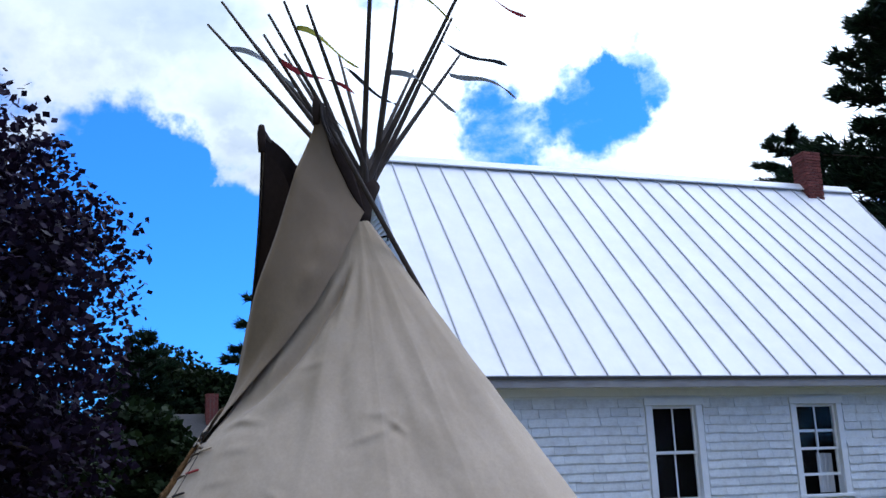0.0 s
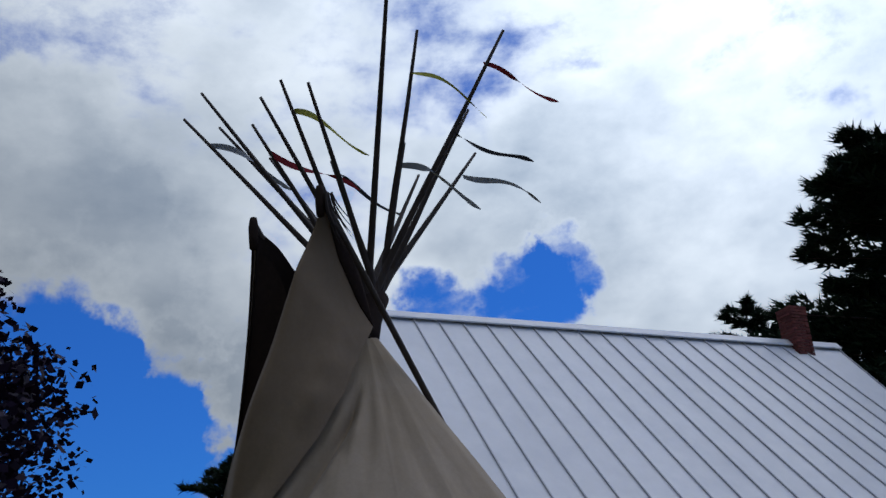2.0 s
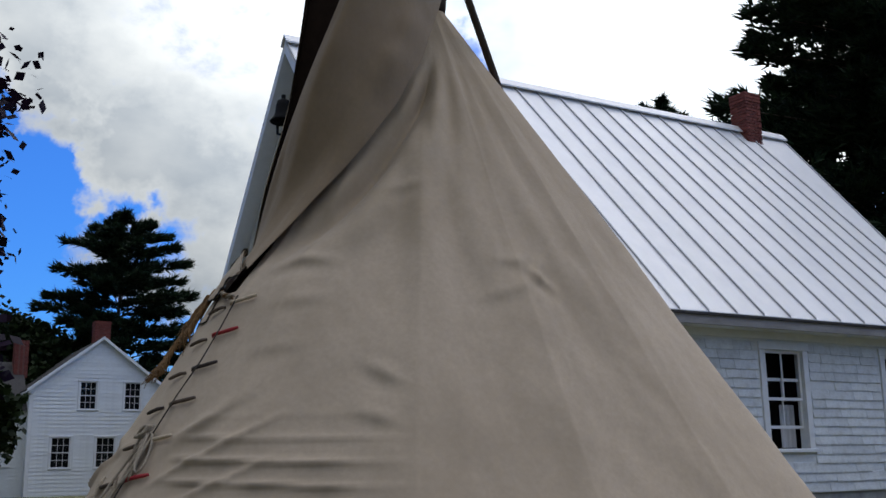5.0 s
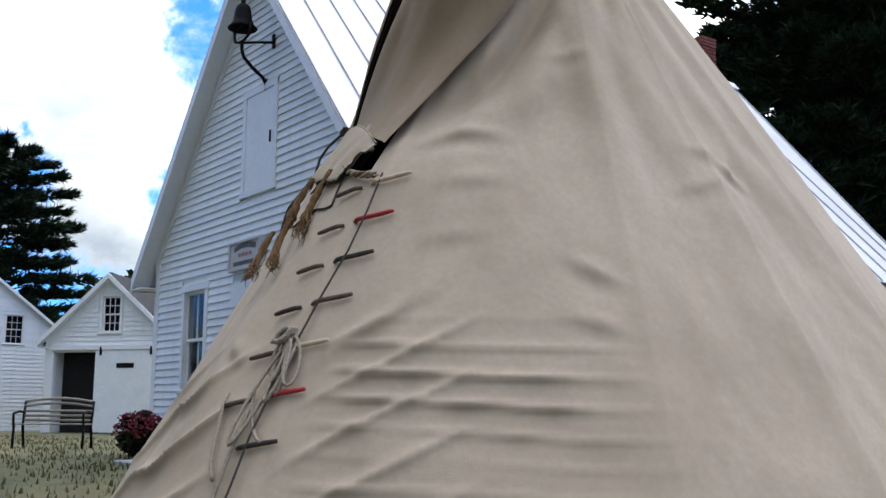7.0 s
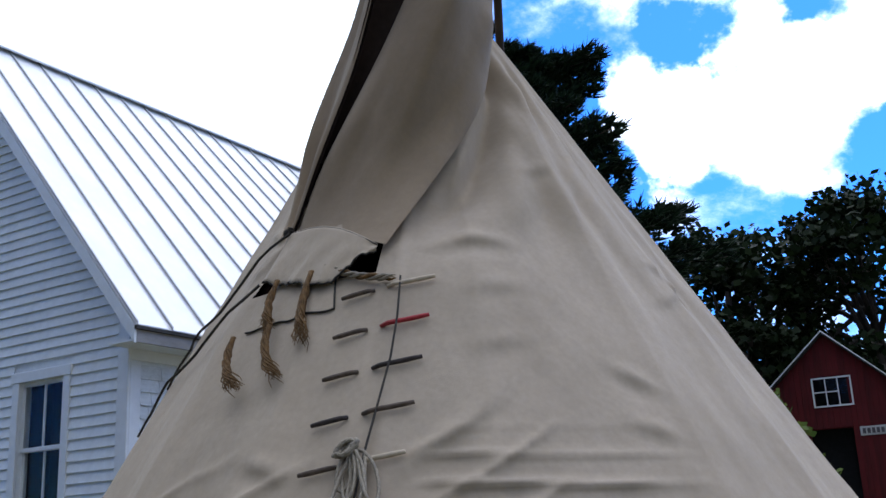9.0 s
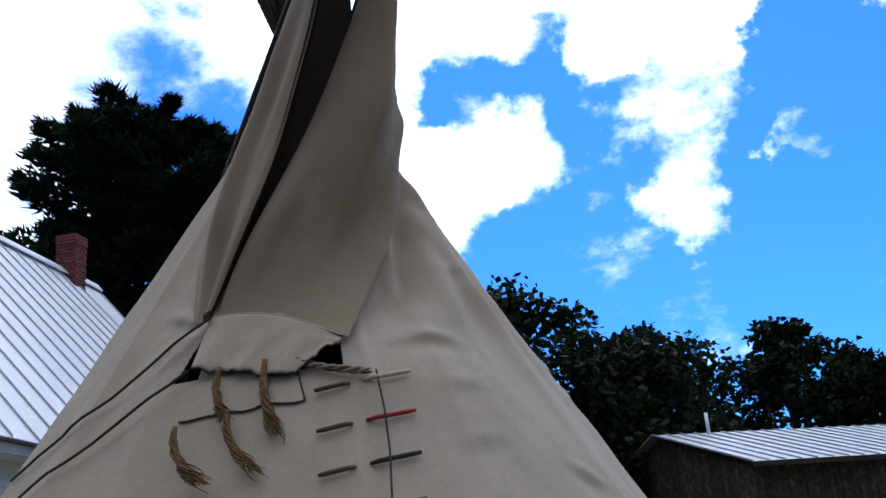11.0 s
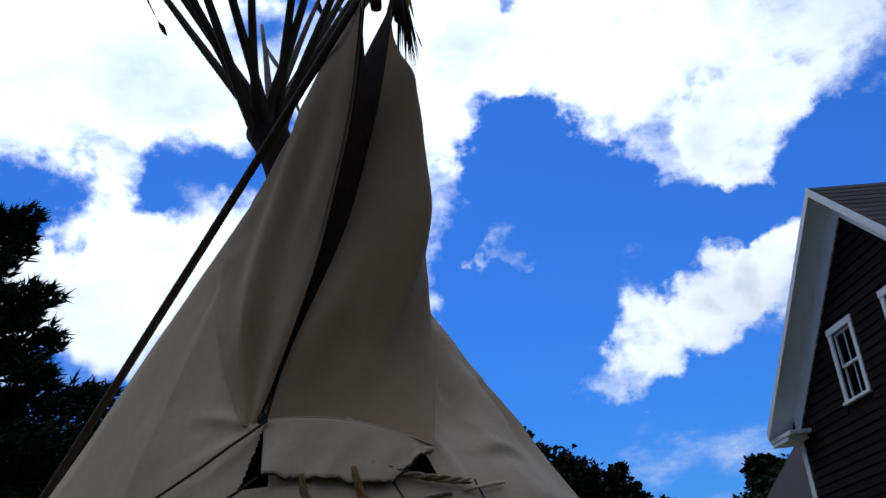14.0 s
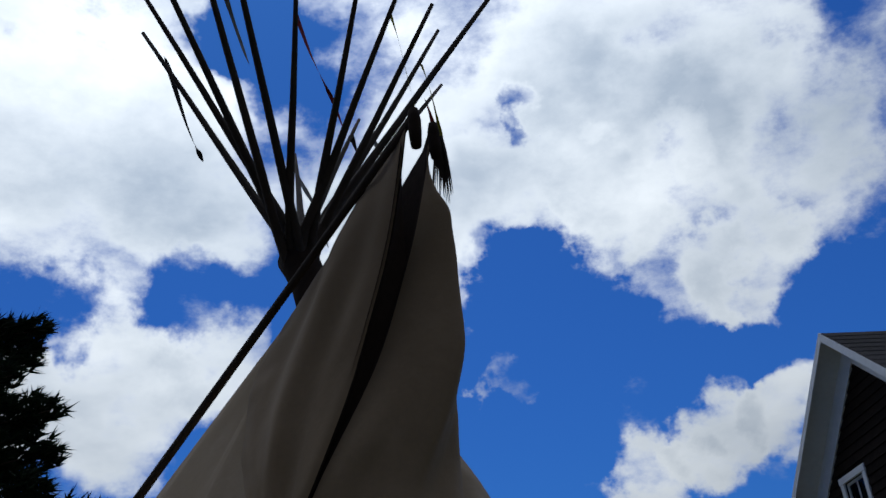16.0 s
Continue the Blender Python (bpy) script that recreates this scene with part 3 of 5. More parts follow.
def flap(name, attached, free, out, bulge, seed, label, roll=0.0, hollow=0.0):
    """A smoke flap between its sewn edge and its free edge. roll: how far it bellies over the sewn edge; hollow: how far its top edge sags."""
    nu, nv = 44, 100
    rows, rows_b = [], []
    o = Vector(out).normalized()
    for j in range(nv + 1):
        v = j / nv
        a, f = along(attached, v), along(free, v)
        across = (a - f).normalized()
        down = (along(free, min(1, v + 0.02)) - along(free, max(0, v - 0.02))).normalized()
        row, row_b = [], []
        for i in range(nu + 1):
            u = i / nu
            lift = bulge * math.sin(math.pi * u) ** 0.7 * step(0, 0.18, v) * (1 - 0.88 * step(0.5, 1.0, v))
            slack = math.sin(math.pi * u)
            ripple = 0.022 * math.sin(9 * u + 3 * v + seed) * slack + 0.03 * noise.noise((u * 3, v * 3, seed)) + 0.008 * noise.noise((u * 9, v * 7, seed))
            # long folds that run with the free edge, and short puckers at the sewn edge
            ripple += 0.016 * slack * math.sin(15 * u + 2.2 * noise.noise((u * 2, v * 2.5, seed + 4))) * step(0.1, 0.3, v)
            ripple += 0.006 * math.exp(-(u / 0.22) ** 2) * math.sin(38 * v + 6 * u + 3 * noise.noise((v * 6, 0, seed))) * step(0.12, 0.3, v) * (1 - step(0.85, 1.0, v))
            ripple *= 1 - 0.85 * step(0.72, 1.0, v)
            belly = roll * math.exp(-((u - 0.10) / 0.075) ** 2) * step(0.16, 0.30, v) * (1 - step(0.50, 0.68, v)) * (1 + 0.7 * noise.noise((v * 9, 1.3, seed)))
            dip = hollow * math.sin(math.pi * min(1, u * 1.02)) * (1 - step(0.0, 0.30, v))
            p = a.lerp(f, u) + o * (lift + ripple + belly) + across * 0.35 * belly + down * dip
            row.append(local(p))
            if u > 0.2:
                row_b.append(local(p - o * 0.015))
        rows.append(row)
        rows_b.append(row_b)
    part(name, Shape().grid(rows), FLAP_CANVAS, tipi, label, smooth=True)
    part(name + "_inside", Shape().grid(rows_b), CANVAS_INSIDE, tipi, "smoked inside of the flap, shade in its colour", smooth=True)
    return rows


TIP_A, TIP_B = Vector((6.44, -3.40, 5.26)), Vector((6.27, -3.84, 5.04))
HEM_L, HEM_R = Vector((5.66, -4.00, 2.80)), Vector((6.31, -4.26, 2.58))
SLIT = Vector((5.80, -3.96, 3.16))
NECK = Vector((5.93, -2.89, 4.50))
east_rows = flap("smoke_flap", [NECK, (6.12, -3.05, 4.24), (6.29, -3.27, 3.84), on_cone(-50, 3.28, 0.07), HEM_R],
     [TIP_A, TIP_A.lerp(SLIT, 0.36) + Vector((0.08, 0, 0)), TIP_A.lerp(SLIT, 0.72) + Vector((0.08, 0, 0)), SLIT.lerp(HEM_L, 0.1), HEM_L], (0.68, -0.73, 0.05), 0.38, 1.0,
     "tall canvas smoke flap stretched on its pole", roll=0.04, hollow=0.10)
flap("smoke_flap", [(5.70, -2.93, 4.52), on_cone(-142, 4.2, 0.02), on_cone(-132, 3.8, 0.02), on_cover(-118, 3.32, 0.015), on_cover(-101.5, 2.80, 0.012)],
     [TIP_B, TIP_B.lerp(SLIT, 0.36) + Vector((0.05, 0.02, 0)), TIP_B.lerp(SLIT, 0.72) + Vector((0.03, 0.02, 0)), SLIT + Vector((-0.03, -0.01, -0.03)), HEM_L + Vector((-0.05, 0, -0.02))],
     (-0.45, -0.85, 0.1), 0.06, 2.3, "tall canvas smoke flap stretched on its pole")


# the top edge of the flap turned over, its dark inner side outwards
top_edge = east_rows[0]
rows = []
for k in range(7):
    w = k / 6
    rows.append([p.lerp(local(NECK.lerp(TIP_A, i / 44)) + Vector((-0.02, 0.05, 0.03)) * math.sin(math.pi * i / 44), w) + Vector((0.35, -0.30, 0.12)) * 0.06 * math.sin(math.pi * w) * math.sin(math.pi * i / 44)
                 for i, p in enumerate(top_edge)])
turned = part("flap_lip", Shape().grid(rows), CANVAS_INSIDE, tipi, "turned-over dark top edge of the flap", smooth=True)
turned.modifiers.new("thickness", "SOLIDIFY").thickness = 0.004
# the folded-in cloth between the two flaps, the shade of the gap in its colour
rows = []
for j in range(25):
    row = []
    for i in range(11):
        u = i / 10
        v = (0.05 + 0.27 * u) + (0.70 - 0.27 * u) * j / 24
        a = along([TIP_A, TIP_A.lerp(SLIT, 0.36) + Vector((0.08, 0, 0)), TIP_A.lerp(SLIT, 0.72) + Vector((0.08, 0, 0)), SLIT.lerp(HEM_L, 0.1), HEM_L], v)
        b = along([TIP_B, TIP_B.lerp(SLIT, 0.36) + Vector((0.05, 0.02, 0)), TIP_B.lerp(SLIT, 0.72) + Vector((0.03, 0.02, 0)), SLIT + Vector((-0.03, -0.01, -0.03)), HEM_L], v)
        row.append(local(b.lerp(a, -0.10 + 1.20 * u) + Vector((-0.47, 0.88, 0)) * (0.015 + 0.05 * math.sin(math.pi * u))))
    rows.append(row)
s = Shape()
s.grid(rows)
part("flap_fold", s, CANVAS_INSIDE, tipi, "smoked fold between the flaps, shade in its colour", smooth=True)


def cloth_tab(name, tl, tr, drop_l, drop_r, label, seed, out=0.0):
    rows, back = [], []
    r = random.Random(seed)
    n = 44
    jag = [0.02 * noise.noise((i * 0.25, seed, 0)) + 0.008 * noise.noise((i * 0.8, seed, 4)) + r.uniform(-0.003, 0.003) for i in range(n + 1)]
    for j in range(15):
        v = j / 14
        row = []
        for i in range(n + 1):
            u = i / n
            fall = 1 - 0.85 * step(0.66, 1.0, u)
            p = Vector(tl).lerp(Vector(tr), u) + (Vector(drop_l).lerp(Vector(drop_r), u)) * v * fall + Vector((0, 0, jag[i] * v + 0.05 * math.sin(math.pi * u) * (1 - v)))
            d = (p - AXIS)
            d.z = 0
            pleat = 0.011 * v * (1 - 2 * abs(math.sin(11 * u + 1.2 * noise.noise((u * 3, v, seed)) + 2.5 * v))) + 0.014 * noise.noise((u * 5, v * 2.5, seed + 7)) * v
            p += d.normalized() * (out + 0.012 * math.sin(7 * u + seed) * v + pleat + 0.018 * math.sin(math.pi * u) * math.sin(math.pi * 0.5 * v))
            row.append(local(p))
        rows.append(row)
    s = Shape()
    s.grid(rows)
    ob = part(name, s, CANVAS, tipi, label, smooth=True)
    # dark tube for the sooty inside and the shade under the hem
    part("hem_shade", Shape().tube([q + Vector((0, -0.002, 0)) for q in rows[-1]], [0.004 + 0.003 * abs(noise.noise((i * 0.7, 2, 0))) for i in range(n + 1)], 6), DARK_ROPE, tipi, "dark jagged edge of the hem, sooty inside and shade in one", smooth=True)
    part("hem_stitching", Shape().tube([q + Vector((0, -0.004, -0.004)) for q in rows[0]], 0.0028, 5), DARK_ROPE, tipi, "dark line of stitching", smooth=True)
    m = ob.modifiers.new("thickness", "SOLIDIFY")
    m.thickness = 0.003
    return ob


cloth_tab("flap_hem", HEM_L, HEM_R + Vector((-0.03, 0.01, 0.0)), (-0.01, -0.175, -0.25), (0.02, -0.14, -0.20), "loose sewn hem of the flaps", 3, 0.04)

# lacing pins, each through both edges of the cover
PIN_LOOKS = [(PIN_PALE, PIN_BROWN), (PIN_RED, PIN_BROWN), (PIN_DARK, PIN_BROWN), (PIN_BROWN, PIN_DARK), (PIN_PALE, PIN_BROWN), (PIN_RED, PIN_BROWN), (PIN_DARK, PIN_DARK)]
for k, (right_look, left_look) in enumerate(PIN_LOOKS):
    z = 2.385 - 0.164 * k
    for side, look_mat in ((1, right_look), (-1, left_look))[:1 if k == 6 else 2]:
        s = Shape()
        pts = []
        for i in range(7):
            along_m = -0.012 + 0.168 * i / 6 if side == 1 else -0.062 - 0.122 * i / 6
            b = FRONT + 0.8 - 0.35 * k + math.degrees(along_m / cone_radius(FRONT, z))
            pts.append(local(on_cone(b, z + along_m * 0.16, sag(b, z) + (0.006 if i == 0 else 0.022))))
        s.tube(pts, [0.007, 0.0085, 0.009, 0.0085, 0.009, 0.0085, 0.007], 8)
        part("lacing_pin", s, look_mat, tipi, "red-painted lacing pin" if look_mat is PIN_RED else "whittled wooden lacing pin", smooth=True)

# cord that runs down the seam over the pins, and the knotted bundle at the fifth pin
s = Shape()
s.tube([local(on_cover(FRONT + 2.1 - 0.35 * k + 0.5 * math.sin(k), 2.42 - 0.164 * k, 0.030)) for k in range(0, 9)], 0.004, 6)
part("lacing_cord", s, DARK_ROPE, tipi)
for k, (swing, length) in enumerate([(0.02, 0.16), (0.05, 0.20), (-0.02, 0.13), (0.07, 0.17), (-0.05, 0.36), (0.00, 0.22)]):
    s = Shape()
    pts = []
    for i in range(15):
        a = math.pi * 2 * i / 14
        m = swing * math.sin(a / 2) + 0.022 * math.sin(a) + 0.008 * k - 0.01
        z = 1.77 - length * (0.5 - 0.5 * math.cos(a))
        pts.append(local(on_cover(FRONT - 1.0 + math.degrees(m / 1.8), z, 0.035 + 0.012 * math.sin(a + k))))
    s.tube(pts, 0.0062, 6)
    part("cord_loop", s, ROPE, tipi, smooth=True)
s = Shape()
for i in range(5):
    s.tube([local(on_cover(FRONT - 1.4 + math.degrees(0.03 * math.cos(a + i) / 1.8), 1.775 + 0.025 * math.sin(a * 1.3 + i), 0.05 + 0.015 * math.sin(a + 2 * i)))
            for a in (0.5 * q for q in range(13))], 0.008, 6)
part("knot", s, ROPE, tipi, "bundle of knotted cord", smooth=True)
for b0, z0, b1, z1 in ((-74, 1.58, -70, 1.30), (-70, 1.58, -66, 1.42), (-69.5, 1.56, -68.5, 0.55)):
    s = Shape()
    s.tube([local(on_cover(b0 + (b1 - b0) * u, z0 + (z1 - z0) * u - 0.03 * math.sin(math.pi * u), 0.025)) for u in (i / 10 for i in range(11))], 0.007, 6)
    part("hanging_cord", s, ROPE, tipi, smooth=True)
# the cloth tab under the hem, lying on the cover
rows = [[local(on_cone(-97.5 + 21 * u + 1.5 * v, 2.49 - 0.165 * v + 0.012 * noise.noise((u * 6, v, 2)), 0.004 + sag(-97.5 + 21 * u + 1.5 * v, 2.49 - 0.165 * v))) for u in (i / 16 for i in range(17))] for v in (j / 6 for j in range(7))]
s = Shape()
s.grid(rows)
tab = part("cloth_tab", s, CANVAS, tipi, "small square cloth tab with a dark hem")
tab.modifiers.new("thickness", "SOLIDIFY").thickness = 0.003
s = Shape()
s.tube([rows[-1][i] + Vector((0, -0.003, 0)) for i in range(17)], 0.004, 6)
part("tab_hem", s, DARK_ROPE, tipi)
s = Shape()
s.tube([rows[j][16] + Vector((0, -0.003, 0)) for j in range(7)], 0.004, 6)
part("tab_hem", s, DARK_ROPE, tipi)
# guy cords from the flaps round to the back
for b0, z0, b1, z1, o0, rad in ((-95.5, 2.79, -150, 2.28, 0.04, 0.0062), (-96.5, 2.54, -150, 2.05, 0.04, 0.0062)):
    s = Shape()
    s.tube([local(on_cover(b0 + (b1 - b0) * u, z0 + (z1 - z0) * u ** 0.8, o0 * (1 - u) + 0.012)) for u in (i / 16 for i in range(17))], rad, 6)
    part("guy_cord", s, DARK_ROPE, tipi, "dark weathered guy cord")
for k in range(3):
    s = Shape()
    s.tube([local(on_cover(-78.5 + 12.5 * u, 2.53 - 0.115 * u - 0.02 * math.sin(math.pi * u), 0.030 + 0.009 * math.cos(16 * u + 2.1 * k)) + Vector((0, 0, 0.009 * math.sin(16 * u + 2.1 * k)))) for u in (i / 24 for i in range(25))],
           [0.007] * 22 + [0.006, 0.004, 0.002], 6)
    part("twisted_cord", s, (ROPE, HAY, ROPE)[k], tipi, "pale twisted cloth cord tied to the first pin", smooth=True)
s = Shape()
for k in range(4):
    s.tube([local(HEM_L) + Vector((-0.01 + 0.016 * math.cos(a + k), -0.05 + 0.012 * math.sin(a * 1.4 + k), 0.004 + 0.018 * math.sin(a + 1.7 * k))) for a in (0.6 * q for q in range(12))], 0.005, 6)
part("guy_knot", s, DARK_ROPE, tipi, "knot of dark guy cord", smooth=True)
# braided grass tassels below the hem
for k, (b0, z0, b1, z1) in enumerate(((-89.2, 2.52, -86, 2.28), (-81.3, 2.52, -78.5, 2.20), (-85.8, 2.31, -80.6, 2.07), (-94.1, 2.29, -87.2, 2.05))):
    s = Shape()
    r = random.Random(40 + k)
    for strand in range(30):
        ph, w, stray = r.uniform(0, 6.3), r.uniform(0.35, 1.15), r.uniform(-1, 1) * (3.2 if strand % 4 == 0 else 1.0)
        pts = []
        for i in range(12):
            u = i / 11
            wide = 0.008 + 0.016 * abs(math.sin(5.2 * u)) * u + 0.010 * u * u
            bb = b0 + (b1 - b0) * u * u + stray * 0.9 * max(0, u - 0.55) ** 1.5
            zz = z0 + (z1 - z0) * u * (1 + 0.06 * stray * u)
            pts.append(local(on_cone(bb + math.degrees(wide * w * math.sin(9 * u + ph) / 1.5), zz, 0.055 + wide * w * math.cos(9 * u + ph))))
        s.tube(pts, [0.0042] * 8 + [0.0036, 0.003, 0.002, 0.001], 4)
    part("grass_tassel", s, HAY, tipi, "twisted tassel of dry grass", smooth=True)

# poles: bearing of the tip, lean from upright, length above the crossing
CROSS = Vector((5.66, -2.78, 4.85))
POLES = [(247, 41.4, 2.33, "grey"), (252, 35.6, 2.36, ""), (272.8, 35.1, 1.70, "red"), (293.3, 37.6, 1.78, ""), (307.3, 38.7, 1.82, "yellow"), (319.1, 40.4, 1.74, ""),
         (349.2, 36.1, 2.70, ""), (6.3, 28.3, 2.12, "yellow"), (37.1, 35.0, 2.38, "red"), (59.9, 29.1, 1.81, "black"), (92.2, 35.1, 1.79, "grey"), (10.8, 28.4, 1.24, "grey"),
         (180, 29.8, 2.02, "black"), (211.3, 33.9, 2.03, ""), (227.5, 36.4, 2.40, ""), (126.5, 29.9, 1.65, "")]


def ribbon(start, colour, seed, length):
    r = random.Random(seed)
    wind = Vector((0.30 + r.uniform(-0.1, 0.1), 0.80 + r.uniform(-0.1, 0.1), -0.42 + r.uniform(-0.12, 0.1))).normalized()
    rows, n = [], 26
    for i in range(n + 1):
        u = i / n
        p = start + wind * length * u + Vector((0, 0, 0.05 * math.sin(5 * u + seed) - 0.10 * u * u))
        a = 4.5 * u + seed
        w = (0.021 + 0.007 * math.sin(7 * u)) * (1 if u < 0.9 else (1.02 - u) / 0.12)
        across = Vector((0.25 * math.cos(a), 0.2 * math.sin(a), math.cos(a * 0.7) + 0.2)).normalized() * w
        rows.append([p - across, p + across])
    s = Shape()
    s.grid(rows)
    return s


for k, (bearing, lean, length, colour) in enumerate(POLES):
    a, l = radians(bearing), radians(lean)
    out = Vector((math.cos(a), math.sin(a), 0))
    tip = CROSS + (out * math.sin(l) + Vector((0, 0, math.cos(l)))) * length
    base = on_cone(bearing + 180, 0.0, -0.30)
    mid = CROSS + Vector((-math.sin(a), math.cos(a), 0)) * (0.05 if k % 2 else -0.05) + out * 0.03 + Vector((0, 0, -0.08 + 0.012 * k))
    throat = AXIS - out * 0.02 + Vector((0, 0, 4.36))
    r = random.Random(k)
    pts, rad = [], []
    for i in range(22):
        u = i / 21
        if u < 0.62:
            p = base.lerp(throat, u / 0.62) + out * 0.09 * math.sin(math.pi * u / 0.62)
        else:
            p = throat.lerp(mid, (u - 0.62) / 0.06) if u < 0.68 else mid.lerp(tip, (u - 0.68) / 0.32)
        wob = 0.014 * math.sin(math.pi * u)
        pts.append(p - CROSS + Vector((wob * noise.noise((u * 7, k, 0)), wob * noise.noise((u * 7, k, 5)), 0)) * 1.6)
        rad.append(0.052 - 0.030 * u if u < 0.68 else 0.032 - 0.020 * (u - 0.68) / 0.32)
    pole = thing("tipi_pole", "long peeled wooden tipi pole, weathered dark", "pole", CROSS, group="tipi poles")
    part("shaft", Shape().tube(pts, rad, 9), POLE, pole, smooth=True)
    if colour:
        part("ribbon", ribbon(pts[-2], colour, k * 1.7, 0.55 + 0.25 * r.random()), RIBBONS[colour], pole, colour + " cloth ribbon blowing in the wind")
for foot, tip, name in (((4.38, 0.28, ground_z(4.38, 0.28)), TIP_A, "A"), ((1.6, 0.9, ground_z(1.6, 0.9)), TIP_B, "B")):
    f, t = Vector(foot), Vector(tip)
    t = t + (t - f).normalized() * 0.06
    pole = thing("flap_pole", "long slim pole holding out a smoke flap", "pole", f, group="smoke flap poles")
    pts = [(t - f) * (i / 12) + Vector((0, 0, -0.05 * math.sin(math.pi * i / 12))) for i in range(13)]
    part("shaft", Shape().tube(pts, [0.034 - 0.012 * i / 12 for i in range(13)], 9), POLE, pole, smooth=True)
    s = Shape()
    s.lathe([(0.0, 0.05), (0.025, 0.035), (0.036, -0.03), (0.034, -0.12), (0.028, -0.20), (0.0, -0.21)], 12, pts[-1])
    part("pocket", s, CANVAS_INSIDE, pole, "dark flap pocket", smooth=True)
# dark fringe on the flap's tip
s = Shape()
r = random.Random(9)
for _ in range(26):
    x, y = r.uniform(-0.05, 0.05), r.uniform(-0.05, 0.05)
    n = r.uniform(0.25, 0.42)
    s.tube([(x * (0.4 + u), y * (0.4 + u) + 0.12 * u * u, -n * u) for u in (i / 6 for i in range(7))], [0.006, 0.006, 0.006, 0.005, 0.004, 0.003, 0.001], 4)
part("fringe", s, PIN_DARK, tipi, "dark fringe hanging from the flap's tip").location = local(TIP_A + Vector((0.05, 0.02, 0.02)))


# ---- windows and other house parts ----
def sash_window(parent, x, z, w, h, across=2, up=1, raised=0.0, trim=0.12, name="window"):
    """A double-hung window in the parent's plane y = 0 (outside towards -y), its lower left corner at x, z."""
    win = part(name, Shape().box(x - trim, -0.035, z - 0.02, x, 0.0, z + h + trim, 0.006).box(x + w, -0.035, z - 0.02, x + w + trim, 0.0, z + h + trim, 0.006)
               .box(x - trim - 0.02, -0.045, z + h, x + w + trim + 0.02, 0.0, z + h + trim, 0.006), TRIM, parent, "white-painted window casing")
    part("sill", Shape().box(x - trim - 0.03, -0.07, z - 0.06, x + w + trim + 0.03, 0.03, z, 0.008), TRIM, win)
    half = h / 2
    for k, (z0, y0) in enumerate(((z + half - 0.02, 0.03), (z + raised, 0.06))):
        s = Shape()
        b = 0.045
        hh = half + 0.02
        s.box(x, y0, z0, x + b, y0 + 0.03, z0 + hh).box(x + w - b, y0, z0, x + w, y0 + 0.03, z0 + hh)
        s.box(x + b, y0, z0, x + w - b, y0 + 0.03, z0 + b).box(x + b, y0, z0 + hh - b, x + w - b, y0 + 0.03, z0 + hh)
        for i in range(1, across):
            c = x + b + (w - 2 * b) * i / across
            s.box(c - 0.011, y0 + 0.004, z0 + b, c + 0.011, y0 + 0.026, z0 + hh - b)
        for i in range(1, up):
            c = z0 + b + (hh - 2 * b) * i / up
            s.box(x + b, y0 + 0.006, c - 0.011, x + w - b, y0 + 0.024, c + 0.011)
        part("sash", s, TRIM, win)
        pane = part("pane", Shape().box(x + b, y0 + 0.012, z0 + b, x + w - b, y0 + 0.018, z0 + hh - b), GLASS, win)
        pane.visible_shadow = False
    return win


def pierced(x0, z0, x1, z1, holes, depth):
    """A wall plate from y = 0 back to depth, with rectangular openings (x, z, w, h)."""
    s = Shape()
    xs_ = sorted({x0, x1, *[v for h in holes for v in (h[0], h[0] + h[2])]})
    zs_ = sorted({z0, z1, *[v for h in holes for v in (h[1], h[1] + h[3])]})
    for xa, xb in zip(xs_, xs_[1:]):
        for za, zb in zip(zs_, zs_[1:]):
            cx, cz = (xa + xb) / 2, (za + zb) / 2
            if not any(h[0] < cx < h[0] + h[2] and h[1] < cz < h[1] + h[3] for h in holes):
                s.box(xa, 0.0, za, xb, depth, zb)
    return s.weld()


def gable_plate(shape, half, low, peak, holes, depth):
    """Fills the triangle between low (where the plate is 2 * half wide) and peak, leaving the openings free."""
    cuts = sorted({low, peak - 0.02, *[v for h in holes for v in (h[1], h[1] + h[3]) if low < v < peak], *[low + (peak - low) * k / 6 for k in range(1, 6)]})
    wide = lambda z: half * (peak - z) / (peak - low)
    for za, zb in zip(cuts, cuts[1:]):
        inner = sorted((h[0], h[0] + h[2]) for h in holes if h[1] < (za + zb) / 2 < h[1] + h[3])
        runs, p, edge = [], None, None
        left = [(-wide(za), -wide(zb))] + [(b, b) for _, b in inner]
        right = [(a, a) for a, _ in inner] + [(wide(za), wide(zb))]
        for (la, lb), (ra, rb) in zip(left, right):
            if ra - la > 0.02 and rb - lb > 0.0:
                shape.prism([(la, 0, za), (ra, 0, za), (rb, 0, zb), (lb, 0, zb)], (0, depth, 0))
    return shape


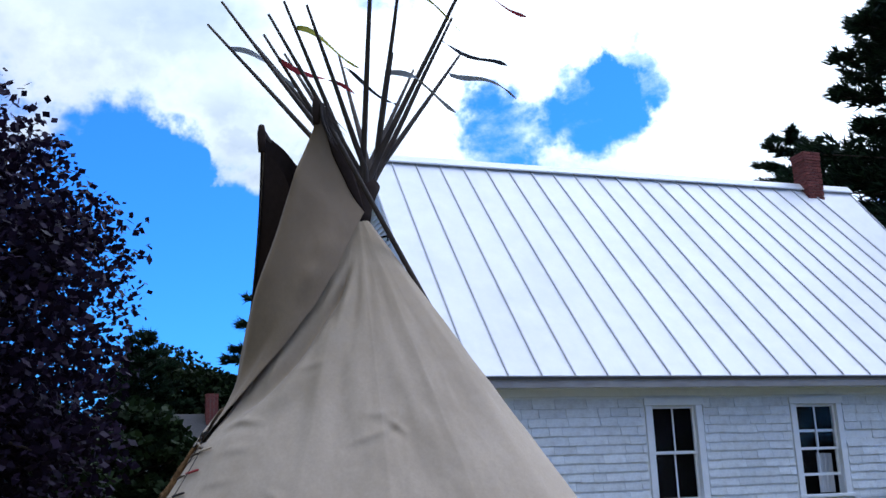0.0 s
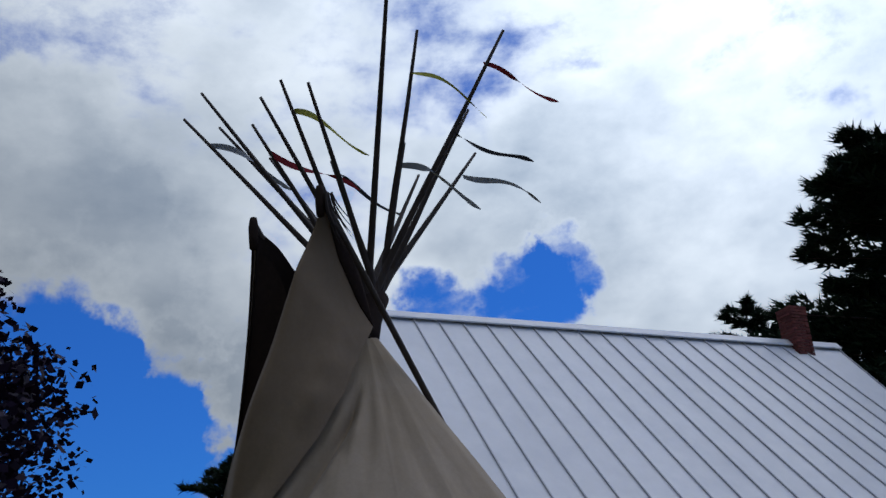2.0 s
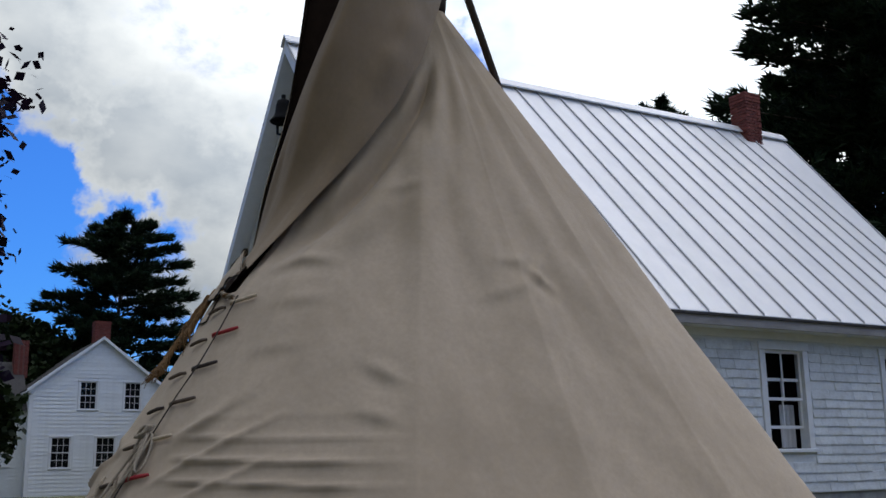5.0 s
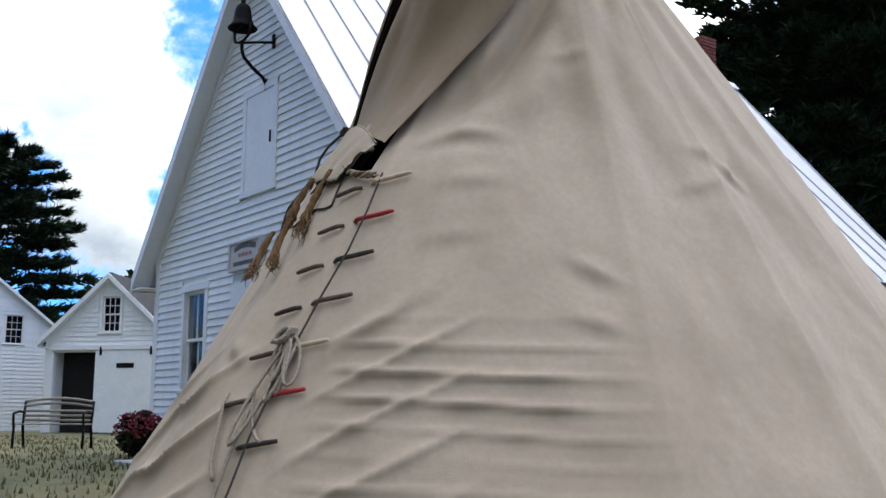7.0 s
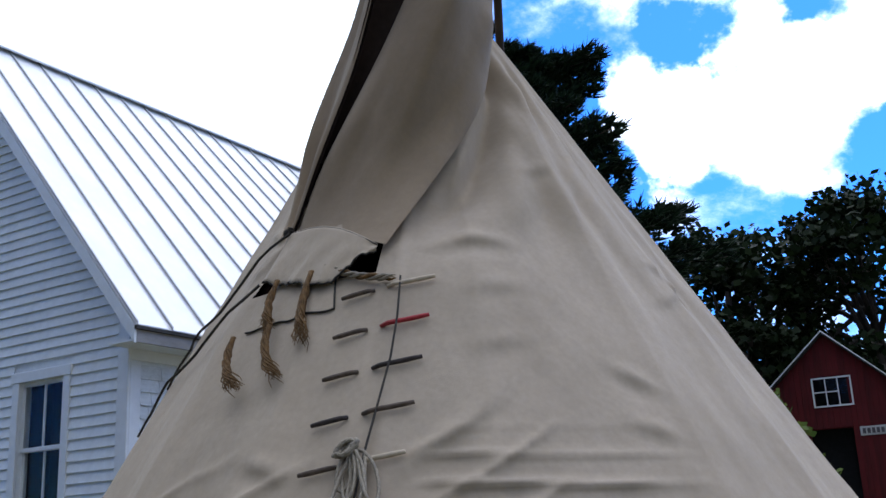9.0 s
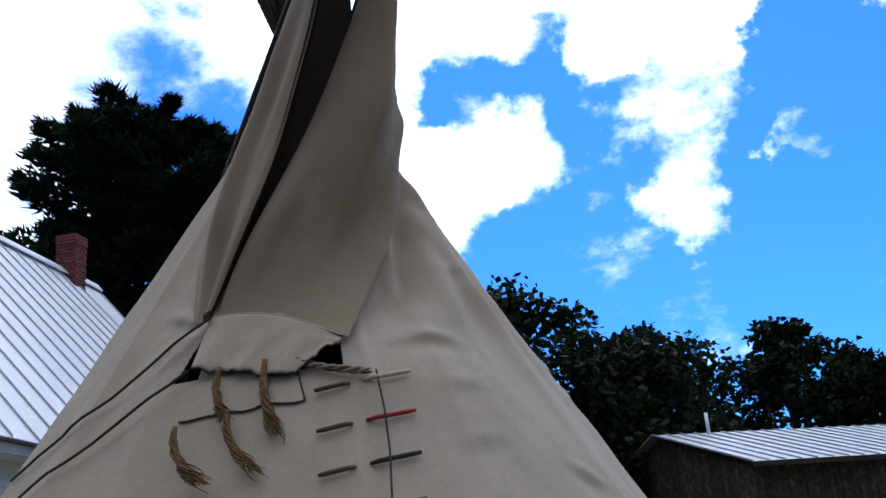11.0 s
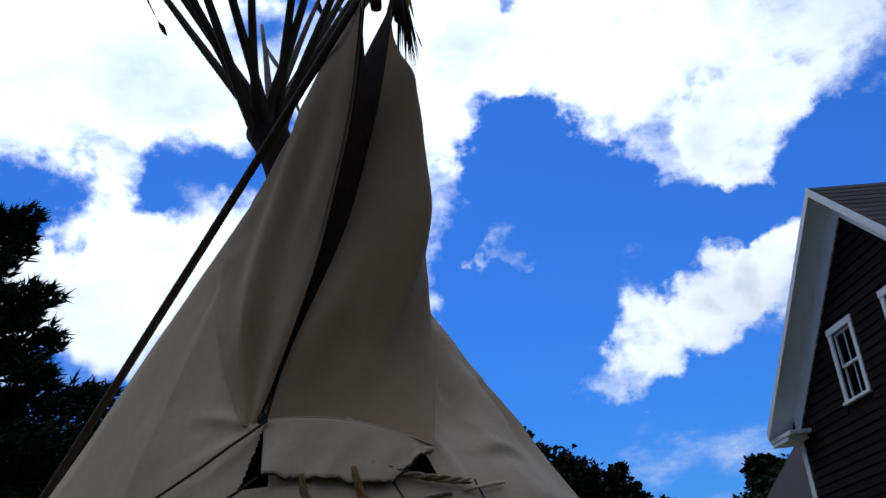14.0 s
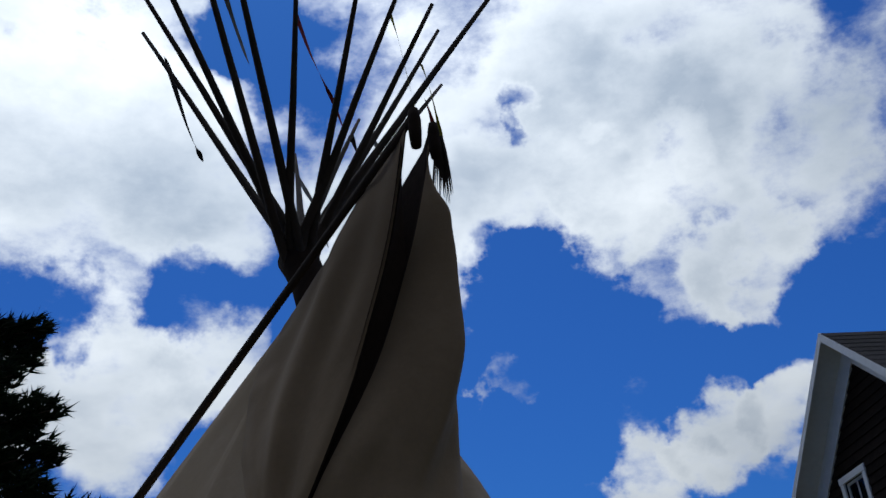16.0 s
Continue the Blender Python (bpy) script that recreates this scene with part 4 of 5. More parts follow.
def boards(parent, name, mat, z0, z1, rise, span, gaps, proud=0.028, label=""):
    """Lapped boards: span(z) gives the wall's ends at a height, gaps are (x, z, w, h) to leave free."""
    z = z0
    made = []
    while z < z1 - 0.02:
        h = min(rise, z1 - z)
        a, b = span(z + h * 0.5)
        cuts = sorted((g[0], g[0] + g[2]) for g in gaps if g[1] - h * 0.5 < z + h * 0.5 < g[1] + g[3] + h * 0.3)
        runs, p = [], a
        for c0, c1 in cuts:
            if c0 > p:
                runs.append((p, min(c0, b)))
            p = max(p, c1)
        if p < b:
            runs.append((p, b))
        for xa, xb in runs:
            if xb - xa > 0.03:
                s = Shape()
                w = xb - xa
                s.add([(0, -proud, 0), (w, -proud, 0), (w, -0.004, h + 0.008), (0, -0.004, h + 0.008), (0, 0, 0), (w, 0, 0), (w, 0, h + 0.008), (0, 0, h + 0.008)],
                      [(0, 1, 2, 3), (4, 7, 6, 5), (0, 4, 5, 1), (1, 5, 6, 2), (0, 3, 7, 4), (3, 2, 6, 7)])
                ob = part(name, s, mat, parent, label)
                ob.location = (xa, 0, z)
                made.append(ob)
        z += rise
    return made


def brick_chimney(parent, cx, cy, z0, z1, wx, wy):
    core = part("chimney", Shape().box(cx - wx / 2 + 0.012, cy - wy / 2 + 0.012, z0, cx + wx / 2 - 0.012, cy + wy / 2 - 0.012, z1 - 0.01), MORTAR, parent, "red brick chimney")
    unit = Shape().box(-0.098, -0.045, 0, 0.098, 0.045, 0.058, 0.005).mesh("brick", BRICK)
    z, row = z0, 0
    while z < z1:
        off = 0.1 * (row % 2)
        flare = 0.02 if z > z1 - 0.22 else 0.0
        for side in range(4):
            w = wx if side % 2 == 0 else wy
            n = max(1, round(w / 0.208))
            for i in range(n):
                q = -w / 2 + (i + 0.5) * w / n + (off * 0.5 if n > 1 else 0) - 0.025
                d = (wy if side % 2 == 0 else wx) / 2 - 0.04 + flare
                p = Matrix.Rotation(math.pi / 2 * side, 4, "Z") @ Vector((q, -d, 0))
                b = part("brick", unit, BRICK, core)
                b.matrix_local = pose(cx + p.x, cy + p.y, z, 0, 0, 90 * side)
        z += 0.068
        row += 1
    return core


# ---- schoolhouse ----
BASE = 0.85      # the lawn round the schoolhouse
EAVE_X, EAVE_Z, RIDGE_X, RIDGE_Z = 0.424, 3.71, -3.5, 8.325
FRONT_Y, BACK_Y = -0.311, 10.99
SLOPE = (RIDGE_Z - EAVE_Z) / (EAVE_X - RIDGE_X)
school = thing("schoolhouse", "white clapboard schoolhouse with a steep standing-seam metal roof", "house")


def roof_z(x):
    return RIDGE_Z - SLOPE * abs(x - RIDGE_X)


part("foundation", Shape().box(-6.97, 0.03, BASE - 0.6, -0.03, 10.67, 1.14), STONE, school)
W_BOT, W_TOP = 1.86, 3.37
front_holes = [(-5.777, W_BOT, 0.757, W_TOP - W_BOT), (-3.92, 1.14, 0.75, 1.85), (-1.766, W_BOT, 0.757, W_TOP - W_BOT)]
front = part("front_wall", pierced(-7.0, 1.12, 0.0, 3.45, front_holes, 0.14).prism([(-7, 0, 3.45), (0, 0, 3.45), (0, 0, roof_z(0) - 0.12), (-3.5, 0, RIDGE_Z - 0.12), (-7, 0, roof_z(0) - 0.12)], (0, 0.14, 0)), WHITE, school)
trims = [(-5.90, W_BOT - 0.06, 1.0, W_TOP - W_BOT + 0.20), (-4.06, 1.12, 1.03, 2.30), (-1.89, W_BOT - 0.06, 1.0, W_TOP - W_BOT + 0.20), (-3.90, 4.55, 1.08, 1.60)]


def gable_span(z):
    if z < roof_z(0) - 0.2:
        return -6.86, -0.14
    w = (RIDGE_Z - 0.22 - z) / SLOPE
    return RIDGE_X - w, RIDGE_X + w


boards(front, "clapboard", WHITE, 1.14, 8.0, 0.117, gable_span, trims)
for x, w in ((-5.777, 0.757), (-1.766, 0.757)):
    sash_window(front, x, W_BOT, w, W_TOP - W_BOT)
# corner boards, rake friezes
part("corner_board", Shape().box(-0.14, -0.03, 1.10, 0.03, 0.0, 4.05, 0.006), TRIM, front)
part("corner_board", Shape().box(-7.03, -0.03, 1.10, -6.86, 0.0, 4.05, 0.006), TRIM, front)
for s_ in (1, -1):
    top, low = (RIDGE_X, RIDGE_Z - 0.10), (RIDGE_X + s_ * 3.55, roof_z(RIDGE_X + 3.55) - 0.10)
    part("rake_frieze", Shape().prism([(top[0], -0.034, top[1]), (low[0], -0.034, low[1]), (low[0], -0.034, low[1] - 0.24), (top[0], -0.034, top[1] - 0.24)], (0, 0.034, 0)), TRIM, front)
# attic hatch
part("attic_hatch", Shape().box(-3.783, -0.03, 4.647, -2.939, 0.0, 6.051, 0.008), WHITE, front, "blank white-painted attic hatch")
part("hatch_casing", Shape().box(-3.90, -0.04, 4.56, -3.783, 0, 6.15, 0.006).box(-2.939, -0.04, 4.56, -2.82, 0, 6.15, 0.006).box(-3.90, -0.042, 6.051, -2.82, 0, 6.16, 0.006).box(-3.92, -0.05, 4.56, -2.80, 0, 4.647, 0.006), TRIM, front)
part("hatch_latch", Shape().box(-3.02, -0.05, 5.25, -2.99, -0.03, 5.42, 0.004), BLACK, front)
# doorway with a door standing ajar
part("door_casing", Shape().box(-4.05, -0.04, 1.12, -3.92, 0, 3.0, 0.006).box(-3.17, -0.04, 1.12, -3.04, 0, 3.0, 0.006).box(-4.07, -0.05, 2.99, -3.02, 0, 3.36, 0.008), TRIM, front)
door = part("door", Shape().box(0, 0, 0, 0.74, 0.045, 1.84, 0.005).box(0.10, -0.008, 0.15, 0.33, 0, 0.85, 0.003).box(0.41, -0.008, 0.15, 0.64, 0, 0.85, 0.003).box(0.10, -0.008, 1.0, 0.33, 0, 1.72, 0.003).box(0.41, -0.008, 1.0, 0.64, 0, 1.72, 0.003), TRIM, front, "white panelled door standing ajar")
door.matrix_local = pose(-3.88, 0.10, 1.14, 0, 0, 72)
part("hinge", Shape().box(-3.905, 0.02, 1.5, -3.885, 0.10, 1.62), BLACK, front)
part("hinge", Shape().box(-3.905, 0.02, 2.55, -3.885, 0.10, 2.67), BLACK, front)
part("doorstep", Shape().box(-4.15, -0.75, BASE - 0.2, -2.8, -0.03, 1.02, 0.02), STONE, school)
part("doorstep", Shape().box(-3.75, -1.75, BASE - 0.2, -2.75, -0.75, 0.90, 0.02), STONE, school)
# number plate by the door, drawn as bars
for i in range(3):
    part("number_bar", Shape().box(-4.56 + 0.075 * i, -0.028, 2.44, -4.51 + 0.075 * i, -0.02, 2.60), INK, front, "dark number bar")
# long wall with its shingles: local x runs along +y of the world
side = part("side_wall", pierced(0.14, 1.12, 10.70, 3.98, [(3.361, 1.781, 0.807, 1.487), (6.123, 1.781, 0.814, 1.487), (8.885, 1.781, 0.81, 1.487)], 0.14), WHITE, school)
side.matrix_local = pose(0, 0, 0, 0, 0, 90)
SIDE_TOP = 3.40
for k, (x, w) in enumerate(((3.361, 0.807), (6.123, 0.814), (8.885, 0.81))):
    sash_window(side, x, 1.781, w, 1.487, raised=0.30 if k == 1 else 0.0)
part("frieze_board", Shape().box(0.0, -0.03, SIDE_TOP + 0.02, 10.7, 0, 3.62, 0.006), TRIM, side)
part("corner_board", Shape().box(0.0, -0.03, 1.10, 0.15, 0.0, SIDE_TOP + 0.02, 0.006), TRIM, side)
part("corner_board", Shape().box(10.55, -0.03, 1.10, 10.70, 0.0, SIDE_TOP + 0.02, 0.006), TRIM, side)
rest = Shape()
r = random.Random(11)
z, n_made = 1.14, 0
while z < SIDE_TOP - 0.02:
    h = min(0.140, SIDE_TOP + 0.02 - z)
    x = 0.15 - r.uniform(0, 0.3)
    while x < 10.55:
        w = r.choice((0.22, 0.30, 0.38, 0.46, 0.55))
        xa, xb = max(0.152, x), min(10.548, x + w - 0.006)
        x += w
        for wx, ww in ((3.361, 0.807), (6.123, 0.814), (8.885, 0.81)):
            if z + h > 1.70 and z < 3.40:
                if xa < wx - 0.14 < xb:
                    xb = wx - 0.142
                elif xa < wx + ww + 0.14 < xb:
                    xa = wx + ww + 0.142
                elif wx - 0.145 < (xa + xb) / 2 < wx + ww + 0.145:
                    xa = xb
        if xb - xa < 0.03 or r.random() < 0.012:
            continue
        low, tilt = r.uniform(-0.007, 0.007), r.uniform(-0.006, 0.006)
        p0 = -0.024 - r.uniform(0, 0.008)
        verts = [(xa, p0, z + low), (xb, p0, z + low + tilt), (xb, -0.005, z + h + 0.01), (xa, -0.005, z + h + 0.01), (xa, 0, z + low), (xb, 0, z + low + tilt), (xb, 0, z + h + 0.01), (xa, 0, z + h + 0.01)]
        faces = [(0, 1, 2, 3), (4, 7, 6, 5), (0, 4, 5, 1), (1, 5, 6, 2), (0, 3, 7, 4), (3, 2, 6, 7)]
        if n_made < 300 and xa < 9.2 and z > 1.5:
            o = Vector((xa, 0, z))
            part("wall_shingle", Shape().add([Vector(v) - o for v in verts], faces), WHITE_WORN, side).location = o
            n_made += 1
        else:
            rest.add(verts, faces)
    z += 0.140
tagged(part("wall_shingles", rest, WHITE_WORN, side), kind="stuff")
part("back_wall", Shape().prism([(-7, 10.56, 1.12), (0, 10.56, 1.12), (0, 10.56, 4.05), (-3.5, 10.56, RIDGE_Z - 0.15), (-7, 10.56, 4.05)], (0, 0.14, 0)), WHITE, school)
part("far_wall", Shape().box(-7.0, 0.14, 1.12, -6.86, 10.56, 4.0), WHITE, school)
# floor and ceiling painted near-black, screens added, so the openings look unlit
part("room_floor", Shape().box(-6.86, 0.14, 1.10, -0.14, 10.56, 1.14), ROOM_SHADE, school)
part("shade_screen", Shape().box(-1.9, 0.16, 1.14, -1.85, 10.5, 4.0), ROOM_SHADE, school)
part("room_lining", Shape().box(-6.85, 0.5, 1.14, -0.6, 0.52, 3.98).box(-0.62, 0.5, 1.14, -0.60, 10.5, 3.98).box(-0.60, 0.15, 1.14, -0.58, 0.5, 3.98), ROOM_SHADE, school)
part("room_ceiling", Shape().box(-6.86, 0.14, 3.98, -0.16, 10.56, 4.03), ROOM_SHADE, school)
# curtain behind the open sash
part("curtain", Shape().grid([[(-0.22 + 0.02 * math.sin(u * 14), 6.60 + 0.30 * u, z) for u in (i / 12 for i in range(13))] for z in (1.80, 2.3, 2.45)]), CURTAIN, school, "pale curtain inside the window")
# roof: deck, panels, seams, ridge cap
n_x, n_z = SLOPE / math.hypot(SLOPE, 1), 1 / math.hypot(SLOPE, 1)
deck = part("roof", Shape().prism([(EAVE_X - 0.01, FRONT_Y + 0.01, EAVE_Z - 0.005), (RIDGE_X, FRONT_Y + 0.01, RIDGE_Z - 0.012), (2 * RIDGE_X - EAVE_X + 0.01, FRONT_Y + 0.01, EAVE_Z - 0.005), (2 * RIDGE_X - EAVE_X + 0.01, FRONT_Y + 0.01, EAVE_Z - 0.10),
                                   (RIDGE_X, FRONT_Y + 0.01, RIDGE_Z - 0.14), (EAVE_X - 0.01, FRONT_Y + 0.01, EAVE_Z - 0.10)], (0, BACK_Y - FRONT_Y - 0.02, 0)), TRIM, school, "boarded roof deck")
# each seam: its place along the eave and along the ridge
seams = [(min(0.74 + 0.554 * k - 0.012 * max(0, k - 13) ** 2, BACK_Y - 0.15), 0.70 + 0.482 * k) for k in range(-1, 20)]
edges = [(FRONT_Y, FRONT_Y)] + seams + [(BACK_Y, BACK_Y)]


def roof_strip(side_, ex, low, high, base, thick, flare=0.0):
    """A strip of roofing between two lines that run from the eave to the ridge."""
    pts = []
    for lift in (0, 1):
        for (ye, yr) in (low, high):
            pts += [(ex + side_ * 0.02, ye, EAVE_Z - 0.02 + base[0] + lift * thick), (RIDGE_X, yr, RIDGE_Z + base[1] + lift * (thick + flare))]
    return Shape().add(pts, [(0, 1, 3, 2), (4, 6, 7, 5), (0, 4, 5, 1), (2, 3, 7, 6), (0, 2, 6, 4), (1, 5, 7, 3)])


for side_ in (1, -1):
    ex = EAVE_X if side_ == 1 else 2 * RIDGE_X - EAVE_X
    for (ya, ra), (yb, rb) in zip(edges, edges[1:]):
        part("roof_panel", roof_strip(side_, ex, (ya + 0.002, ra + 0.002), (yb - 0.002, rb - 0.002), (0, 0), 0.012), METAL_ROOF, deck)
    for ye, yr in seams + [(FRONT_Y + 0.02, FRONT_Y + 0.02), (BACK_Y - 0.02, BACK_Y - 0.02)]:
        part("seam", roof_strip(side_, ex, (ye - 0.010, yr - 0.010), (ye + 0.010, yr + 0.010), (0, 0), 0.050), SEAM, deck)
part("ridge_cap", Shape().prism([(RIDGE_X - 0.13, FRONT_Y - 0.02, RIDGE_Z - 0.06), (RIDGE_X, FRONT_Y - 0.02, RIDGE_Z + 0.09), (RIDGE_X + 0.13, FRONT_Y - 0.02, RIDGE_Z - 0.06), (RIDGE_X + 0.13, FRONT_Y - 0.02, RIDGE_Z - 0.03), (RIDGE_X, FRONT_Y - 0.02, RIDGE_Z + 0.12), (RIDGE_X - 0.13, FRONT_Y - 0.02, RIDGE_Z - 0.03)], (0, BACK_Y - FRONT_Y + 0.04, 0)), METAL_ROOF, school, "folded metal ridge cap")
for side_ in (1, -1):
    ex = EAVE_X if side_ == 1 else 2 * RIDGE_X - EAVE_X
    # fascia in its painted shade, boxed eave and the dark drip edge
    part("fascia", Shape().box(min(ex, ex - side_ * 0.03), FRONT_Y + 0.03, EAVE_Z - 0.19, max(ex, ex - side_ * 0.03), BACK_Y - 0.03, EAVE_Z - 0.03, 0.004), SHADED_FASCIA, school)
    wx = 0.0 if side_ == 1 else -7.0
    part("soffit", Shape().box(min(wx, ex - side_ * 0.03), FRONT_Y + 0.03, EAVE_Z - 0.17, max(wx, ex - side_ * 0.03), BACK_Y - 0.03, EAVE_Z - 0.145), TRIM, school)
    part("drip_edge", Shape().box(min(ex, ex + side_ * 0.035), FRONT_Y, EAVE_Z - 0.06, max(ex, ex + side_ * 0.035), BACK_Y, EAVE_Z - 0.025), SHINGLE_ROOF, school, "dark metal drip edge")
    for y0, y1 in ((FRONT_Y, FRONT_Y + 0.03), (BACK_Y - 0.03, BACK_Y)):
        part("rake_board", Shape().prism([(RIDGE_X, y0, RIDGE_Z - 0.02), (ex, y0, EAVE_Z - 0.02), (ex, y0, EAVE_Z - 0.20), (RIDGE_X, y0, RIDGE_Z - 0.20)], (0, y1 - y0, 0)), TRIM, school)
    part("rake_soffit", Shape().prism([(RIDGE_X, FRONT_Y + 0.03, RIDGE_Z - 0.14), (ex - side_ * 0.02, FRONT_Y + 0.03, EAVE_Z - 0.11), (ex - side_ * 0.02, FRONT_Y + 0.03, EAVE_Z - 0.135), (RIDGE_X, FRONT_Y + 0.03, RIDGE_Z - 0.165)], (0, -FRONT_Y - 0.03, 0)), TRIM, school)
brick_chimney(school, -3.45, 9.90, 7.7, 9.12, 0.40, 0.40)

# bell on its iron bracket
bell = thing("bell", "black cast-iron bell on a curved wall bracket", "bell", (-3.10, -0.47, 6.83))
bell.scale = (0.85, 0.85, 0.85)
part("dome", Shape().lathe([(0.0, 0.42), (0.06, 0.42), (0.11, 0.38), (0.135, 0.30), (0.15, 0.16), (0.19, 0.06), (0.245, 0.0), (0.235, -0.015), (0.17, 0.06), (0.12, 0.25), (0.0, 0.33)], 28), BLACK, bell, smooth=True)
part("yoke", Shape().tube([(-0.27, 0, -0.02), (-0.30, 0, 0.02), (-0.27, 0, -0.16), (-0.1, 0, -0.22), (0.1, 0, -0.22), (0.27, 0, -0.16), (0.30, 0, 0.02), (0.27, 0, -0.02)], 0.024, 8), BLACK, bell, smooth=True)
part("hanger", Shape().tube([(0, 0, 0.40), (0, 0, 0.50)], 0.04, 8), BLACK, bell, smooth=True)
part("pivot", Shape().tube([(-0.27, 0, 0.06), (0.27, 0, 0.06)], 0.012, 6), BLACK, bell, smooth=True)
part("bracket", Shape().tube([(0, 0, -0.22), (-0.02, 0.01, -0.35), (-0.04, 0.06, -0.47), (-0.08, 0.24, -0.60), (-0.12, 0.46, -0.72), (-0.13, 0.53, -0.82), (-0.13, 0.53, -0.90)], 0.030, 8), BLACK, bell, smooth=True)
part("stay", Shape().tube([(0.0, 0.0, -0.25), (0.06, 0.25, -0.20), (0.12, 0.52, -0.16)], 0.022, 8), BLACK, bell, smooth=True)
part("stay_plate", Shape().box(0.08, 0.50, -0.26, 0.16, 0.535, -0.02, 0.006), BLACK, bell)
part("bracket_plate", Shape().box(-0.17, 0.515, -0.93, -0.09, 0.535, -0.72, 0.006), BLACK, bell)

# sign over the door
sign = thing("sign", "weathered grey wooden sign with lettering too faded to read", "sign", (-3.557, -0.03, 3.717))
part("board", Shape().box(-0.50, -0.06, -0.205, 0.50, 0.0, 0.205, 0.008), SIGN, sign)
part("border", Shape().box(-0.51, -0.085, -0.215, -0.46, 0, 0.215, 0.006).box(0.46, -0.085, -0.215, 0.51, 0, 0.215, 0.006).box(-0.46, -0.085, 0.175, 0.46, 0, 0.215, 0.006).box(-0.46, -0.085, -0.215, 0.46, 0, -0.175, 0.006), SIGN, sign)
for i in range(9):
    z = 0.055 + 0.045 * math.sin(math.pi * (i + 0.5) / 9)
    part("bar", Shape().box(-0.33 + 0.075 * i, -0.066, z, -0.275 + 0.075 * i, -0.06, z + 0.075), INK, sign)
for i in range(4):
    part("bar", Shape().box(-0.20 + 0.11 * i, -0.066, -0.02, -0.12 + 0.11 * i, -0.06, 0.03), INK_RED, sign)
for i in range(10):
    part("bar", Shape().box(-0.36 + 0.073 * i, -0.066, -0.14, -0.305 + 0.073 * i, -0.06, -0.085), INK, sign)

# pipe handrail at the steps
rail = thing("handrail", "black iron pipe handrail beside the steps", "handrail", (-2.85, 0, BASE))
part("post", Shape().tube([(0, -1.14, -0.1), (0, -1.14, 0.72)], 0.022, 8), BLACK, rail, smooth=True)
part("post", Shape().tube([(0, -0.25, -0.1), (0, -0.25, 0.85)], 0.022, 8), BLACK, rail, smooth=True)
part("top_rail", Shape().tube([(0, -1.17, 0.62), (0, -1.15, 0.70), (0, -0.82, 0.83), (0, -0.74, 0.85), (0, -0.06, 0.85)], 0.024, 8), BLACK, rail, smooth=True)
part("knob", Shape().tube([(0, -0.06, 0.85), (0, -0.035, 0.85), (0, 0.0, 0.85)], [0.03, 0.045, 0.03], 8), BLACK, rail, smooth=True)


# ---- other buildings ----
def gable_house(name, label, at, turn, width, depth, eave, ridge, wall_mat, roof_mat, over=0.3, holes=(), lap=0.0, lap_mat=None, trim=True, roof_label="", board_name="clapboard"):
    """A gabled block. Local: the gable front lies in y = 0 facing -y, its middle at x = 0, z = 0 the ground; ridge along +y."""
    h = thing(name, label, "house" if "house" in name else "barn", at, turn)
    w = width / 2
    slope = (ridge - eave) / (w + over)
    wall_top = eave + slope * over - 0.06
    fw = part("front_wall", gable_plate(pierced(-w, -0.5, w, wall_top, [(x, z, a, min(b, wall_top - z)) for x, z, a, b in holes if z < wall_top], 0.14), w, wall_top, ridge - 0.08, holes, 0.14), wall_mat, h)
    part("side_wall", Shape().box(-w, 0.14, -0.5, -w + 0.14, depth, wall_top), wall_mat, h)
    part("side_wall", Shape().box(w - 0.14, 0.14, -0.5, w, depth, wall_top), wall_mat, h)
    part("back_wall", Shape().prism([(-w, depth - 0.14, -0.5), (w, depth - 0.14, -0.5), (w, depth - 0.14, wall_top), (0, depth - 0.14, ridge - 0.08), (-w, depth - 0.14, wall_top)], (0, 0.14, 0)), wall_mat, h)
    # added dark plate behind the openings, in place of an unlit room
    part("room_lining", Shape().box(-w + 0.16, 0.6, -0.3, w - 0.16, 0.62, wall_top).prism([(-w + 0.2, 0.6, wall_top), (w - 0.2, 0.6, wall_top), (0, 0.6, ridge - 0.2)], (0, 0.02, 0)), ROOM_SHADE, h)
    ex = w + over
    for sd in (1, -1):
        rf = part("roof", Shape().prism([(0, -over, ridge), (sd * ex, -over, eave), (sd * ex, -over, eave - 0.08), (0, -over, ridge - 0.08)], (0, depth + 2 * over, 0)), roof_mat, h, roof_label)
        if trim:
            part("rake_board", Shape().prism([(0, -over - 0.03, ridge + 0.01), (sd * ex, -over - 0.03, eave + 0.01), (sd * ex, -over - 0.03, eave - 0.16), (0, -over - 0.03, ridge - 0.16)], (0, 0.03, 0)), TRIM, h)
            part("rake_soffit", Shape().prism([(0, -over, ridge - 0.085), (sd * ex, -over, eave - 0.085), (sd * ex, -over, eave - 0.11), (0, -over, ridge - 0.11)], (0, over, 0)), TRIM, h)
            part("fascia", Shape().box(min(sd * ex, sd * (ex - 0.03)), -over, eave - 0.20, max(sd * ex, sd * (ex - 0.03)), depth + over, eave - 0.085), TRIM, h)
            part("soffit", Shape().box(min(sd * w, sd * (ex - 0.03)), -over, eave - 0.20, max(sd * w, sd * (ex - 0.03)), depth + over, eave - 0.175), TRIM, h)
            part("corner_board", Shape().box(sd * w - 0.09, -0.03, -0.3, sd * w + 0.09, 0.0, wall_top - 0.05), TRIM, fw)
    if lap:
        def span(z):
            if z < wall_top - 0.2:
                return -w + 0.10, w - 0.10
            q = (ridge - 0.16 - z) / slope
            return -q, q
